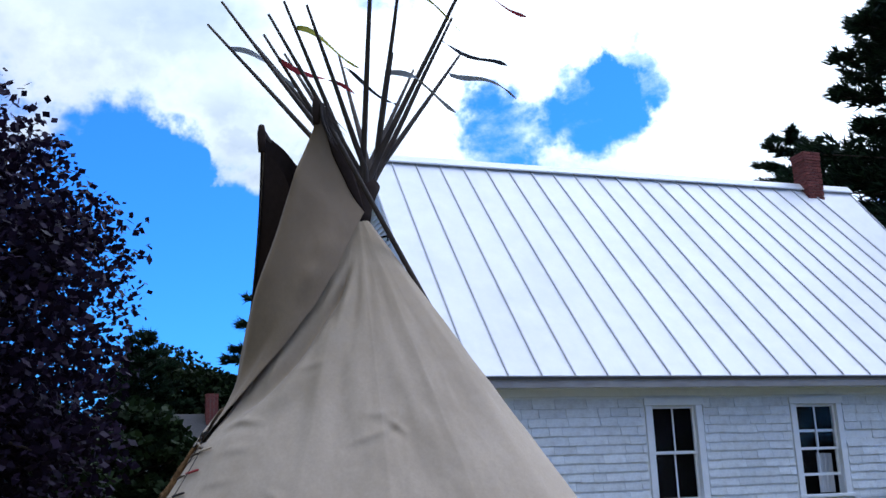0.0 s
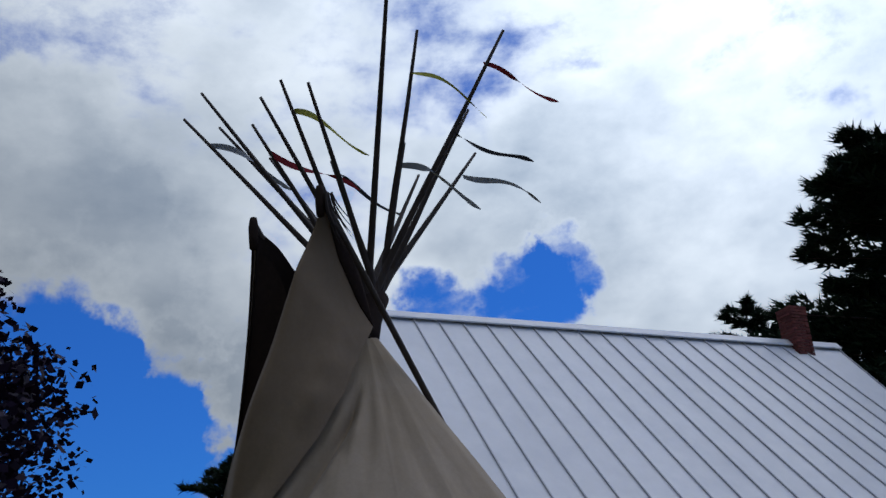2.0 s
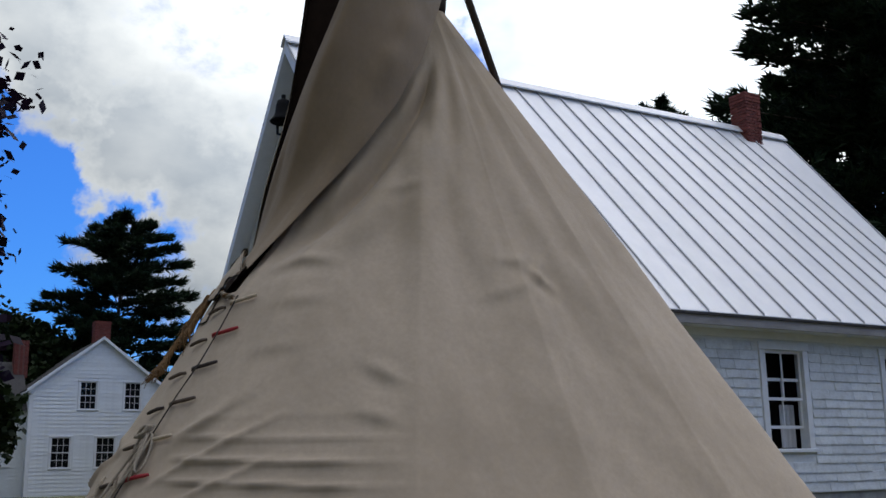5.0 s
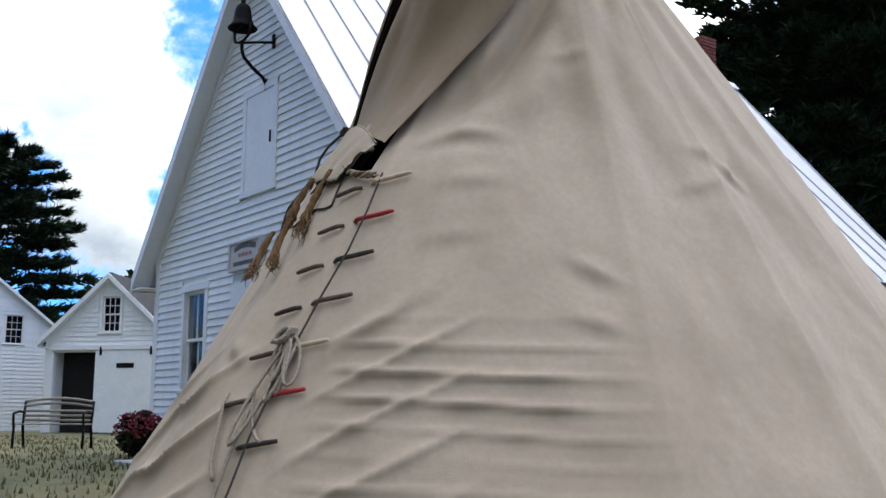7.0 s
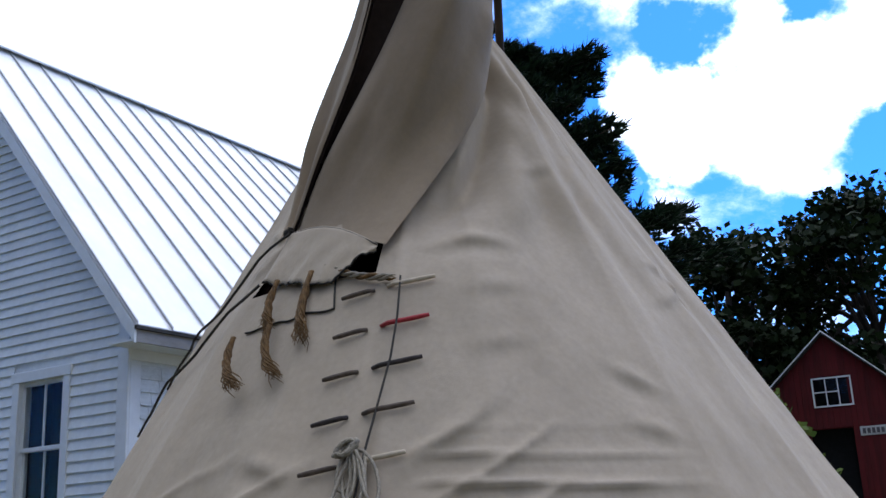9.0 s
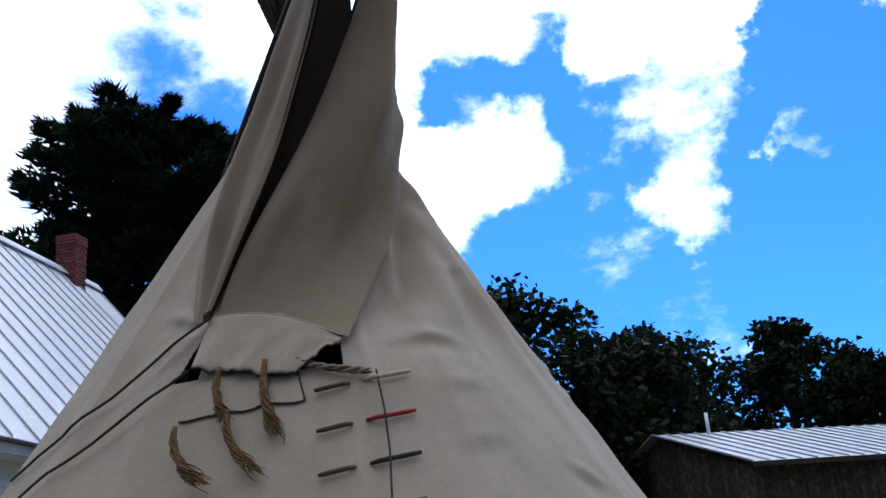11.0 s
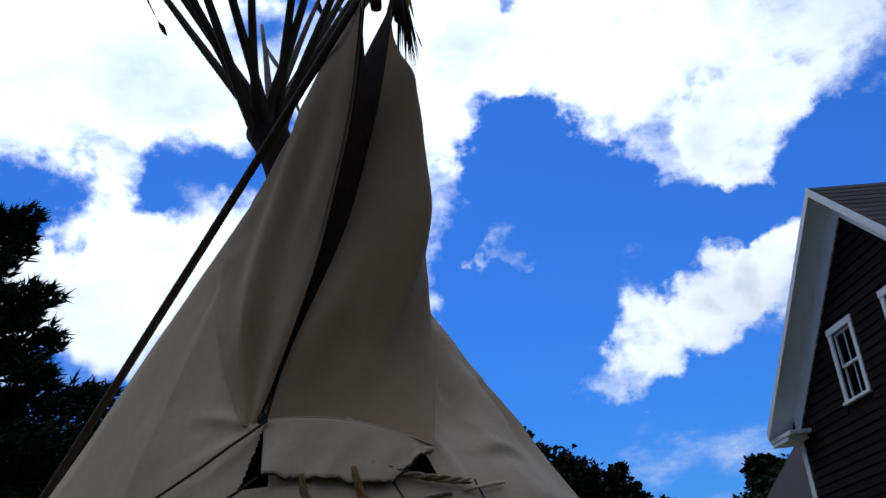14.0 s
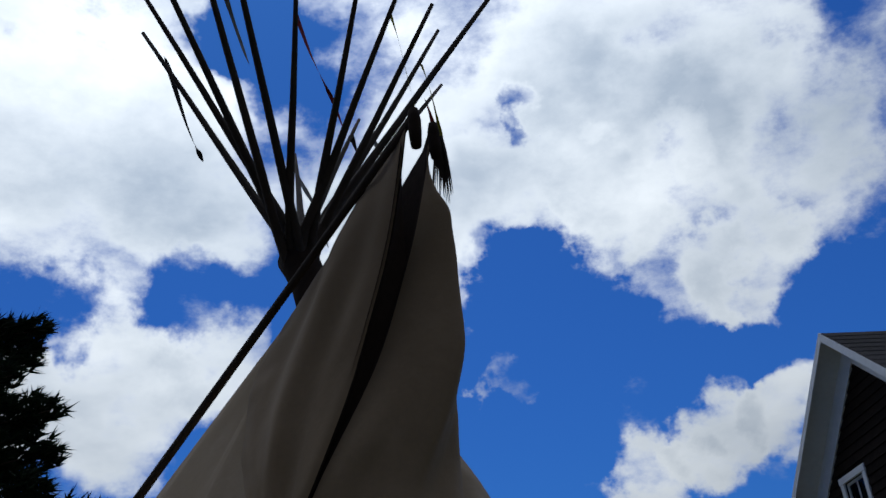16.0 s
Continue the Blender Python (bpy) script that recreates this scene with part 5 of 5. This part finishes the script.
        boards(fw, board_name, lap_mat or wall_mat, 0.0, ridge - 0.3, lap, span, [(x - 0.13, z - 0.07, a + 0.26, b + 0.2) for x, z, a, b in holes])
    return h, fw


def plain_door(parent, x, z, w, hgt, mat, label):
    d = part("door", Shape().box(x, -0.06, z, x + w, -0.03, z + hgt, 0.01), mat, parent, label)
    return d


# dark-shingled house: its gable looks west
GZ = ground_z(16, 7)
dark_house, wall = gable_house("shingled_house", "tall house clad in near-black shingles with white trim", (14.773, 7.48, GZ), -90, 7.36, 9.0, 5.40 - GZ, 8.79 - GZ, DARK_SHINGLE, SHINGLE_ROOF,
                               over=0.45, holes=[(-1.42, 5.32 - GZ, 0.72, 1.20), (0.62, 5.32 - GZ, 0.72, 1.20)], lap=0.16, lap_mat=DARK_SHINGLE, roof_label="dark asphalt-shingled roof", board_name="shingle_course")
for x in (-1.42, 0.62):
    sash_window(wall, x, 5.32 - GZ, 0.72, 1.20, across=2, up=1)
for sd in (1, -1):
    top, low = 8.79 - GZ - 0.11, 8.79 - GZ - 0.11 - 3.39 / 4.13 * 3.68
    part("rake_frieze", Shape().prism([(0, -0.045, top), (sd * 3.68, -0.045, low), (sd * 3.68, -0.045, low - 0.46), (0, -0.045, top - 0.46)], (0, 0.04, 0)), TRIM, wall, "wide white frieze board")
# courses of roof shingles on the slope that faces the lawn
rise_w = 7.36 / 2 + 0.45
for k in range(22):
    u0, u1 = k / 22, (k + 1.25) / 22
    pts = []
    for u, off in ((u0, 0.022), (min(u1, 1), 0.006)):
        pts.append((rise_w * (1 - u), 5.40 - GZ + (3.39) * u + off))
    (xa, za), (xb, zb) = pts
    part("roof_course", Shape().prism([(xa, -0.47, za - 0.015), (xa, -0.47, za), (xb, -0.47, zb), (xb, -0.47, zb - 0.01)], (0, 9.9, 0)), SHINGLE_ROOF, dark_house)
part("eave_return", Shape().box(-rise_w, -0.45, 5.40 - GZ - 0.24, -rise_w + 1.0, 0.0, 5.40 - GZ - 0.16, 0.01).box(-rise_w + 0.02, -0.43, 5.40 - GZ - 0.32, -rise_w + 0.8, 0.0, 5.40 - GZ - 0.24, 0.01), TRIM, dark_house, "white boxed eave return")
part("downpipe", Shape().tube([(-rise_w + 0.40, 0.25, 5.0 - GZ), (-3.72, 0.2, 4.7 - GZ), (-3.74, 0.15, 0.2)], 0.04, 8), TRIM, dark_house)

# carriage barn behind the schoolhouse: door half open
barn, wall = gable_house("carriage_barn", "small white carriage barn with a sliding door half open", (-22.45, 4.53, 0.85), 38.5, 4.35, 8.0, 2.85, 4.95, WHITE, SHINGLE_ROOF, over=0.25,
                         holes=[(-1.95, -0.3, 1.75, 2.80), (-0.30, 3.12, 0.62, 1.12)], lap=0.15, lap_mat=WHITE, roof_label="dark shingle roof")
sash_window(wall, -0.30, 3.12, 0.62, 1.12, across=3, up=2, trim=0.08)
part("sliding_door", Shape().box(-0.42, -0.10, 0.02, 1.75, -0.05, 2.55, 0.01), WHITE, wall, "plain white sliding barn door")
part("door_track", Shape().box(-2.05, -0.13, 2.56, 2.05, -0.03, 2.68, 0.01), TRIM, wall)
for x in (-0.25, 1.5):
    part("hanger", Shape().box(x, -0.14, 2.40, x + 0.06, -0.10, 2.66), BLACK, wall)
part("name_plate", Shape().box(0.35, -0.125, 2.00, 0.95, -0.10, 2.15, 0.01), BLACK, wall, "small dark plate")
part("jamb", Shape().box(-2.08, -0.05, 0, -1.95, 0, 2.56, 0.01), TRIM, wall)

# white farmhouse far behind the maple
farm, wall = gable_house("farm_house", "two-storey white clapboard farmhouse with dark sash windows", (-45.6, 5.85, 0.35), 90, 6.9, 9.0, 5.55, 8.4, WHITE, SHINGLE_ROOF, over=0.25,
                         holes=[(-1.05, 4.55, 0.85, 1.45), (1.25, 4.55, 0.85, 1.45), (-2.35, 1.55, 0.95, 1.55), (-0.1, 1.55, 0.95, 1.55)], lap=0.2, lap_mat=WHITE)
for x, z in ((-1.05, 4.55), (1.25, 4.55)):
    sash_window(wall, x, z, 0.85, 1.45, across=3, up=2, trim=0.10)
for x, z in ((-2.35, 1.55), (-0.1, 1.55)):
    sash_window(wall, x, z, 0.95, 1.55, across=3, up=2, trim=0.10)
brick_chimney(farm, 0.2, 1.6, 8.0, 9.4, 0.8, 0.8)
brick_chimney(farm, -3.6, 3.6, 6.4, 8.4, 0.7, 0.7)
part("wing_wall", Shape().box(-9.5, 1.2, -0.5, -3.45, 7.0, 4.6), WHITE, farm)
part("wing_roof", Shape().prism([(-9.8, 0.9, 4.5), (-9.8, 4.1, 7.3), (-9.8, 7.3, 4.5)], (6.4, 0, 0)), SHINGLE_ROOF, farm, "dark roof of the wing")
part("wing_clapboards", Shape().add([p for k in range(23) for p in ((-9.5, 1.17, k * 0.2), (-3.5, 1.17, k * 0.2), (-3.5, 1.195, k * 0.2 + 0.2), (-9.5, 1.195, k * 0.2 + 0.2))], [(4 * k, 4 * k + 1, 4 * k + 2, 4 * k + 3) for k in range(23)]), WHITE, farm)
sash_window(farm, -5.2, 1.7, 0.95, 1.55, across=3, up=2).location.y = 1.16

# red cabin
RZ = ground_z(2.5, 22)
cabin, wall = gable_house("red_cabin", "dark red board cabin with thin white roof edges", (2.5, 22.0, RZ), 4, 4.5, 6.0, 4.10 - RZ, 6.36 - RZ, RED_WOOD, SHINGLE_ROOF, over=0.22,
                          holes=[(-0.42, 4.35 - RZ, 0.95, 0.72), (-0.65, -0.3, 1.1, 3.72 - RZ + 0.3)], trim=False)
for k in range(30):
    x = -2.24 + 0.15 * k
    top = min(6.3 - RZ - abs(x + 0.07) * 0.92, 9)
    runs = [(0, top)]
    if -0.8 < x < 0.45:
        runs = [(3.75 - RZ, 4.25 - RZ), (5.15 - RZ, top)] if x > -0.56 else [(3.75 - RZ, top)]
    for z0, z1 in runs:
        if z1 - z0 > 0.05:
            part("board", Shape().box(x, -0.02 - 0.004 * (k % 3), z0, x + 0.143, 0, z1), RED_WOOD, wall)
for sd in (1, -1):
    part("drip_edge", Shape().prism([(0, -0.26, 6.375 - RZ), (sd * 2.47, -0.26, 4.115 - RZ), (sd * 2.47, -0.26, 4.075 - RZ), (0, -0.26, 6.335 - RZ)], (0, 0.04, 0)), TRIM, cabin, "thin white metal roof edge")
win = part("window", Shape().box(-0.46, -0.05, 4.31 - RZ, -0.42, 0.02, 5.11 - RZ).box(0.53, -0.05, 4.31 - RZ, 0.57, 0.02, 5.11 - RZ).box(-0.46, -0.05, 5.07 - RZ, 0.57, 0.02, 5.11 - RZ).box(-0.46, -0.05, 4.31 - RZ, 0.57, 0.02, 4.35 - RZ).box(-0.12, -0.03, 4.35 - RZ, -0.09, 0.0, 5.07 - RZ).box(0.20, -0.03, 4.35 - RZ, 0.23, 0.0, 5.07 - RZ).box(-0.42, -0.03, 4.70 - RZ, 0.23, 0.0, 4.73 - RZ), TRIM, wall, "white-framed attic window")
part("pane", Shape().box(-0.42, 0.03, 4.35 - RZ, 0.53, 0.036, 5.07 - RZ), GLASS, win).visible_shadow = False
plate = part("sign_board", Shape().box(0.62, -0.05, 3.48 - RZ, 1.42, -0.03, 3.72 - RZ, 0.005), SIGN, wall, "small white sign, lettering not readable")
for i in range(6):
    part("bar", Shape().box(0.68 + 0.115 * i, -0.056, 3.53 - RZ, 0.76 + 0.115 * i, -0.05, 3.67 - RZ), INK, plate)

# long low barn with a ribbed roof
long_barn = thing("long_barn", "long low barn of dark boards with a ribbed metal roof", "barn", (10.64, 27.88, 0.2), 28)
BL, BD, BE, BR = 26.0, 13.0, 4.72, 6.65
part("wall", Shape().box(0.15, 0.4, -0.5, BL, 0.55, BE + 0.05), BARN_WOOD, long_barn)
part("gable_wall", Shape().prism([(0.2, 0.4, -0.5), (0.2, BD - 0.4, -0.5), (0.2, BD - 0.4, BE), (0.2, BD / 2, BR - 0.1), (0.2, 0.4, BE)], (0.12, 0, 0)), BARN_WOOD, long_barn)
for k in range(112):
    x = 0.18 + 0.23 * k
    if x < BL - 0.3:
        part("board", Shape().box(x, 0.36 - 0.012 * (k % 3), -0.2, x + 0.215, 0.4, BE), BARN_WOOD, long_barn)
for k in range(40):
    y = 0.42 + 0.3 * k
    if y < BD - 0.7:
        part("board", Shape().box(0.16 - 0.01 * (k % 2), y, -0.2, 0.20, y + 0.28, BE + (BR - BE) * (1 - abs(y + 0.14 - BD / 2) / (BD / 2)) - 0.15), BARN_WOOD, long_barn)
for sd, y0 in ((1, -0.1), (-1, BD + 0.1)):
    for k in range(43):
        x = -0.2 + 0.62 * k
        if x < BL:
            ring = [(x, y0, BE), (x, BD / 2, BR), (x, BD / 2, BR + 0.02), (x, y0, BE + 0.02)]
            part("roof_panel", Shape().prism(ring, (0.60, 0, 0)).prism([(x, y0, BE), (x, BD / 2, BR), (x, BD / 2, BR + 0.07), (x, y0, BE + 0.07)], (0.05, 0, 0)), GREY_METAL, long_barn)
part("fascia", Shape().box(-0.2, -0.12, BE - 0.16, BL, -0.08, BE + 0.01), BARN_WOOD, long_barn)
part("vent_pipe", Shape().tube([(2.1, BD / 2 - 0.4, BR - 0.2), (2.1, BD / 2 - 0.4, BR + 0.75)], 0.07, 10), TRIM, long_barn, "white vent pipe", smooth=True)
part("window", Shape().box(9.0, 0.33, 3.2, 11.0, 0.37, 3.26).box(9.0, 0.33, 2.0, 9.06, 0.37, 3.2).box(10.94, 0.33, 2.0, 11.0, 0.37, 3.2), TRIM, long_barn)

# white outbuilding beside the dark house
shed = thing("white_outbuilding", "white clapboard outbuilding with a weathered dark roof", "house", (17.30, 19.80, 0.3), -53)
SE, SR = 4.30, 6.95
part("wall", pierced(0, -0.5, 8.0, SE + 0.1, [(1.6, 2.6, 0.85, 1.4)], 0.14), WHITE, shed)
boards(shed, "clapboard", WHITE, 0.0, SE, 0.15, lambda z: (0.1, 8.0), [(1.48, 2.5, 1.1, 1.7)])
sash_window(shed, 1.6, 2.6, 0.85, 1.4, across=2, up=2)
# added dark plate that gives the window its room shade
part("room_lining", Shape().box(0.2, 0.6, 0, 7.8, 0.62, SE), ROOM_SHADE, shed)
part("gable_wall", Shape().prism([(0, 0.14, -0.5), (0, 6.8, -0.5), (0, 6.8, SE), (0, 3.4, SR - 0.3), (0, 0.14, SE)], (0.14, 0, 0)), WHITE, shed)
part("corner_board", Shape().box(-0.02, -0.03, -0.3, 0.12, 0, SE), TRIM, shed)
for y0 in (-0.3, 7.1):
    part("roof", Shape().prism([(-0.25, y0, SE), (-0.25, 3.4, SR), (-0.25, 3.4, SR + 0.1), (-0.25, y0, SE + 0.1)], (8.6, 0, 0)), SHINGLE_ROOF, shed)
part("fascia", Shape().box(-0.25, -0.33, SE - 0.12, 8.3, -0.30, SE + 0.08), TRIM, shed)


# ---- plants ----
def leaf_cloud(s, centre, radius, count, size, r, flat=1.0):
    """Leaves as small bent blades scattered through a clump."""
    for _ in range(count):
        while True:
            d = Vector((r.uniform(-1, 1), r.uniform(-1, 1), r.uniform(-1, 1)))
            if 0.05 < d.length < 1:
                break
        p = centre + Vector((d.x * radius, d.y * radius, d.z * radius * flat))
        a = Vector((r.uniform(-1, 1), r.uniform(-1, 1), r.uniform(-0.6, 0.6))).normalized()
        b = a.cross(Vector((r.uniform(-1, 1), r.uniform(-1, 1), r.uniform(-1, 1)))).normalized()
        k = size * r.uniform(0.6, 1.3)
        s.add([p, p + a * k * 0.5 + b * k * 0.38, p + a * k, p + a * k * 0.5 - b * k * 0.38], [(0, 1, 2, 3)])


def broad_tree(name, label, at, height, spread, seed, mat, leaf=0.25, clumps=160, per=60, low=0.22, category="tree", squash=1.0):
    r = random.Random(seed)
    tree = thing(name, label, category, at)
    trunk = Shape()
    top = height * 0.75
    trunk.tube([(0.12 * math.sin(k), 0.1 * math.cos(k * 1.3) - 0.1, -0.4 + (top + 0.4) * k / 7) for k in range(8)], [height * 0.030 * (1 - 0.11 * k) for k in range(8)], 9)
    limbs, crown = Shape(), Shape()
    mid = height * (low + 1) / 2
    half = height * (1 - low) / 2
    for c in range(clumps):
        a, q = r.uniform(0, 6.283), r.uniform(-1, 1)
        shell = (0.45 + 0.55 * r.random() ** 0.5)
        wide = math.sqrt(max(0.0, 1 - q * q)) * (1.0 if q < 0 else 1 - 0.15 * q)
        bulge = 0.78 + 0.34 * noise.noise((math.cos(a) * 1.6 + seed, math.sin(a) * 1.6, q * 2.0))
        p = Vector((math.cos(a) * wide * spread * bulge * shell, math.sin(a) * wide * spread * bulge * shell * squash, mid + q * half * (0.86 + 0.2 * noise.noise((a, q, seed))) * (0.6 + 0.4 * shell)))
        leaf_cloud(crown, p, spread * r.uniform(0.13, 0.24), int(per * r.uniform(0.6, 1.3)), leaf, r, 0.75)
        if c % 5 == 0:
            z0 = r.uniform(0.3, 0.85) * top
            f = Vector((0, 0, z0))
            limbs.tube([f, f.lerp(p, 0.4) + Vector((0, 0, 0.03 * height)), f.lerp(p, 0.75), p], [height * 0.010, height * 0.007, height * 0.004, height * 0.0015], 6)
    trunk.add(limbs.v, limbs.f)
    part("trunk", trunk, BARK, tree, smooth=True)
    part("crown", crown, mat, tree)
    return tree


def pine(at, height, spread, seed, limbs=60, bare=0.12, per=34, needle=0.34, blunt=0.8, label="tall dark white pine with layered limbs"):
    r = random.Random(seed)
    tree = thing("pine_tree", label, "tree", at, group="pines")
    wood, crown = Shape(), Shape()
    wood.tube([(0.1 * math.sin(k + seed), 0.1 * math.cos(k * 1.7), -0.5 + (height + 0.3) * k / 9) for k in range(10)], [height * 0.019 * (1 - 0.105 * k) for k in range(10)], 9)
    for k in range(limbs):
        u = bare + (1 - bare) * (k + r.random()) / limbs
        a = k * 2.4 + r.uniform(-0.5, 0.5)
        reach = spread * (0.12 + 0.98 * (1 - u) ** blunt) * r.uniform(0.55, 1.15) * (0.75 if u > 0.95 else 1)
        z0 = height * u
        d = Vector((math.cos(a), math.sin(a), 0))
        n = 7
        pts = [Vector((0, 0, z0)) + d * reach * i / n + Vector((0, 0, reach * (0.10 * (i / n) - 0.16 * (i / n) ** 2 + (0.34 * u + 0.02) * (i / n)) + 0.02 * r.uniform(-1, 1))) for i in range(n + 1)]
        wood.tube(pts, [0.012 * height * 0.35 * (1 - 0.8 * i / n) * (1.1 - u) + 0.008 for i in range(n + 1)], 5)
        side_v = Vector((-d.y, d.x, 0))
        for t in range(int(per * (0.5 + reach / spread))):
            f = 0.22 + 0.78 * r.random() ** 0.8
            i = min(int(f * n), n - 1)
            p = pts[i].lerp(pts[i + 1], f * n - i)
            p = p + side_v * r.uniform(-1, 1) * reach * 0.34 * (1.08 - f * 0.8) + Vector((0, 0, r.uniform(-0.025, 0.06) * reach))
            fwd = (d * r.uniform(0.3, 1.2) + side_v * r.uniform(-0.8, 0.8) + Vector((0, 0, r.uniform(0.0, 0.55)))).normalized()
            for q in range(7):
                v = (fwd + Vector((r.uniform(-0.7, 0.7), r.uniform(-0.7, 0.7), r.uniform(-0.45, 0.4)))).normalized()
                w = v.cross(Vector((r.uniform(-1, 1), r.uniform(-1, 1), r.uniform(-1, 1)))).normalized() * needle * 0.11
                ln = needle * r.uniform(0.7, 1.25)
                crown.add([p - w, p + w, p + v * ln], [(0, 1, 2)])
    part("trunk", wood, BARK, tree, smooth=True)
    part("crown", crown, NEEDLE, tree)
    return tree


def put(fn, x, y, *a, **k):
    return fn(*a[:0], (x, y, ground_z(x, y)), *a, **k)


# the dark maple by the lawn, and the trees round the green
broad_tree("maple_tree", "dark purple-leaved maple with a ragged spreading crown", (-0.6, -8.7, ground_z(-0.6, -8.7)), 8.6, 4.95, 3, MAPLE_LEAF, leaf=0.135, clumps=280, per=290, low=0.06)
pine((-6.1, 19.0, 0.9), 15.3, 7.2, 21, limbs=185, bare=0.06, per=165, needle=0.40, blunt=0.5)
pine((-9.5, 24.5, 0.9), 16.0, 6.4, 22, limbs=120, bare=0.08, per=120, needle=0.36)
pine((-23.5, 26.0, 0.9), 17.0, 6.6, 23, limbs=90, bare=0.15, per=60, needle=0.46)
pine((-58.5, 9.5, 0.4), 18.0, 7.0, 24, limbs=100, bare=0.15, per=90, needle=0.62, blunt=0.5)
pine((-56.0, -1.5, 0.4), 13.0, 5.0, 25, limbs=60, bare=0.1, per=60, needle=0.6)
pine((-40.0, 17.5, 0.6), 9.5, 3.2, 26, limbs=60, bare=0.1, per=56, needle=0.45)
OAK = "dense dark green broadleaf tree behind the buildings"
for k, (x, y, h, w) in enumerate([(-4.0, 36.0, 13.5, 6.0), (1.5, 38.0, 14.5, 6.5), (6.5, 40.0, 13.0, 6.0), (-9.5, 33.0, 13.0, 5.5),
                                  (8.0, 52.0, 16.0, 6.5), (15.4, 52.0, 15.6, 4.2), (19.6, 54.0, 13.8, 3.8), (21.6, 52.0, 12.2, 2.4), (24.2, 52.0, 9.8, 2.6), (26.6, 52.0, 8.6, 2.4), (29.8, 50.0, 11.8, 2.6),
                                  (26.5, 38.0, 9.3, 3.6), (33.0, 40.0, 8.5, 4.5), (-52.0, 20.0, 11.0, 6.0), (-45.0, 24.0, 9.8, 5.0), (-33.0, 15.0, 7.6, 4.2), (-28.0, 15.0, 8.3, 3.8), (-60.0, -9.0, 11.0, 6.0), (-40.0, 15.5, 8.6, 4.2), (-60.2, 0.2, 13.5, 6.0), (-56.9, 3.1, 11.5, 5.0), (-36.0, 11.5, 8.4, 3.4), (-31.5, 20.5, 9.0, 4.0), (-30.0, -7.0, 6.0, 3.6), (-36.0, -3.0, 6.5, 4.0)]):
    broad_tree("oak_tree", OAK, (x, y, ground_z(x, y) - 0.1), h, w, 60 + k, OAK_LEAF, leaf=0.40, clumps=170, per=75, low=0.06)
broad_tree("young_tree", "young tree with light yellow-green leaves", (4.45, 7.18, ground_z(4.45, 7.18)), 3.05, 1.3, 90, LIGHT_LEAF, leaf=0.13, clumps=64, per=36, low=0.2)
broad_tree("flowering_bush", "rounded bush with dull red flowers against the wall", (-5.05, -0.92, 0.84), 0.66, 0.38, 91, BUSH_LEAF, leaf=0.07, clumps=80, per=60, low=0.0, category="bush")
fl = Shape()
r = random.Random(8)
for _ in range(150):
    a, q = r.uniform(0, 6.28), r.uniform(0.0, 1)
    leaf_cloud(fl, Vector((-5.05 + math.cos(a) * 0.36 * math.sqrt(1 - q * q * 0.9), -0.92 + math.sin(a) * 0.36 * math.sqrt(1 - q * q * 0.9), 1.18 + 0.32 * q)), 0.03, 5, 0.05, r)
solid("bush_flowers", fl, RED_FLOWER, "scattered dull red blooms over the bush", "flowers", kind="stuff")
far = Shape()
r = random.Random(77)
for k in range(900):
    b = radians(r.uniform(45, 215))
    d = r.uniform(85, 130)
    hill = 5.5 + 3.0 * noise.noise((b * 5, 0, 0))
    leaf_cloud(far, Vector((5 + d * math.cos(b), -5 + d * math.sin(b), r.uniform(0.5, hill))), 3.2, 22, 1.5, r, 0.8)
solid("far_woods", far, OAK_LEAF, "distant wooded edge beyond the green", "woods", kind="stuff")

# garden bench by the barn
bench = thing("garden_bench", "weathered slatted garden bench with a curved back", "bench", (-9.8, -0.75, ground_z(-9.8, -0.75)), 55)
for x in (-0.62, 0.62):
    part("leg", Shape().tube([(x, -0.25, 0), (x, -0.23, 0.42)], 0.025, 8), BLACK, bench, smooth=True)
    part("leg", Shape().tube([(x, 0.30, 0), (x, 0.20, 0.42), (x, 0.30, 0.85)], 0.025, 8), BLACK, bench, smooth=True)
    part("arm", Shape().tube([(x, -0.25, 0.42), (x, -0.28, 0.62), (x, 0.0, 0.66), (x, 0.26, 0.64)], 0.022, 8), BLACK, bench, smooth=True)
for i in range(6):
    part("slat", Shape().box(-0.66, -0.26 + 0.08 * i, 0.42, 0.66, -0.20 + 0.08 * i, 0.445, 0.006), BENCH_WOOD, bench)
for i in range(5):
    s = Shape()
    s.tube([(-0.62 + 1.24 * u, 0.22 + 0.018 * i, 0.50 + 0.085 * i + (0.06 * math.sin(math.pi * u) if i > 2 else 0)) for u in (j / 10 for j in range(11))], 0.024, 6)
    part("back_slat", s, BENCH_WOOD, bench, smooth=True)
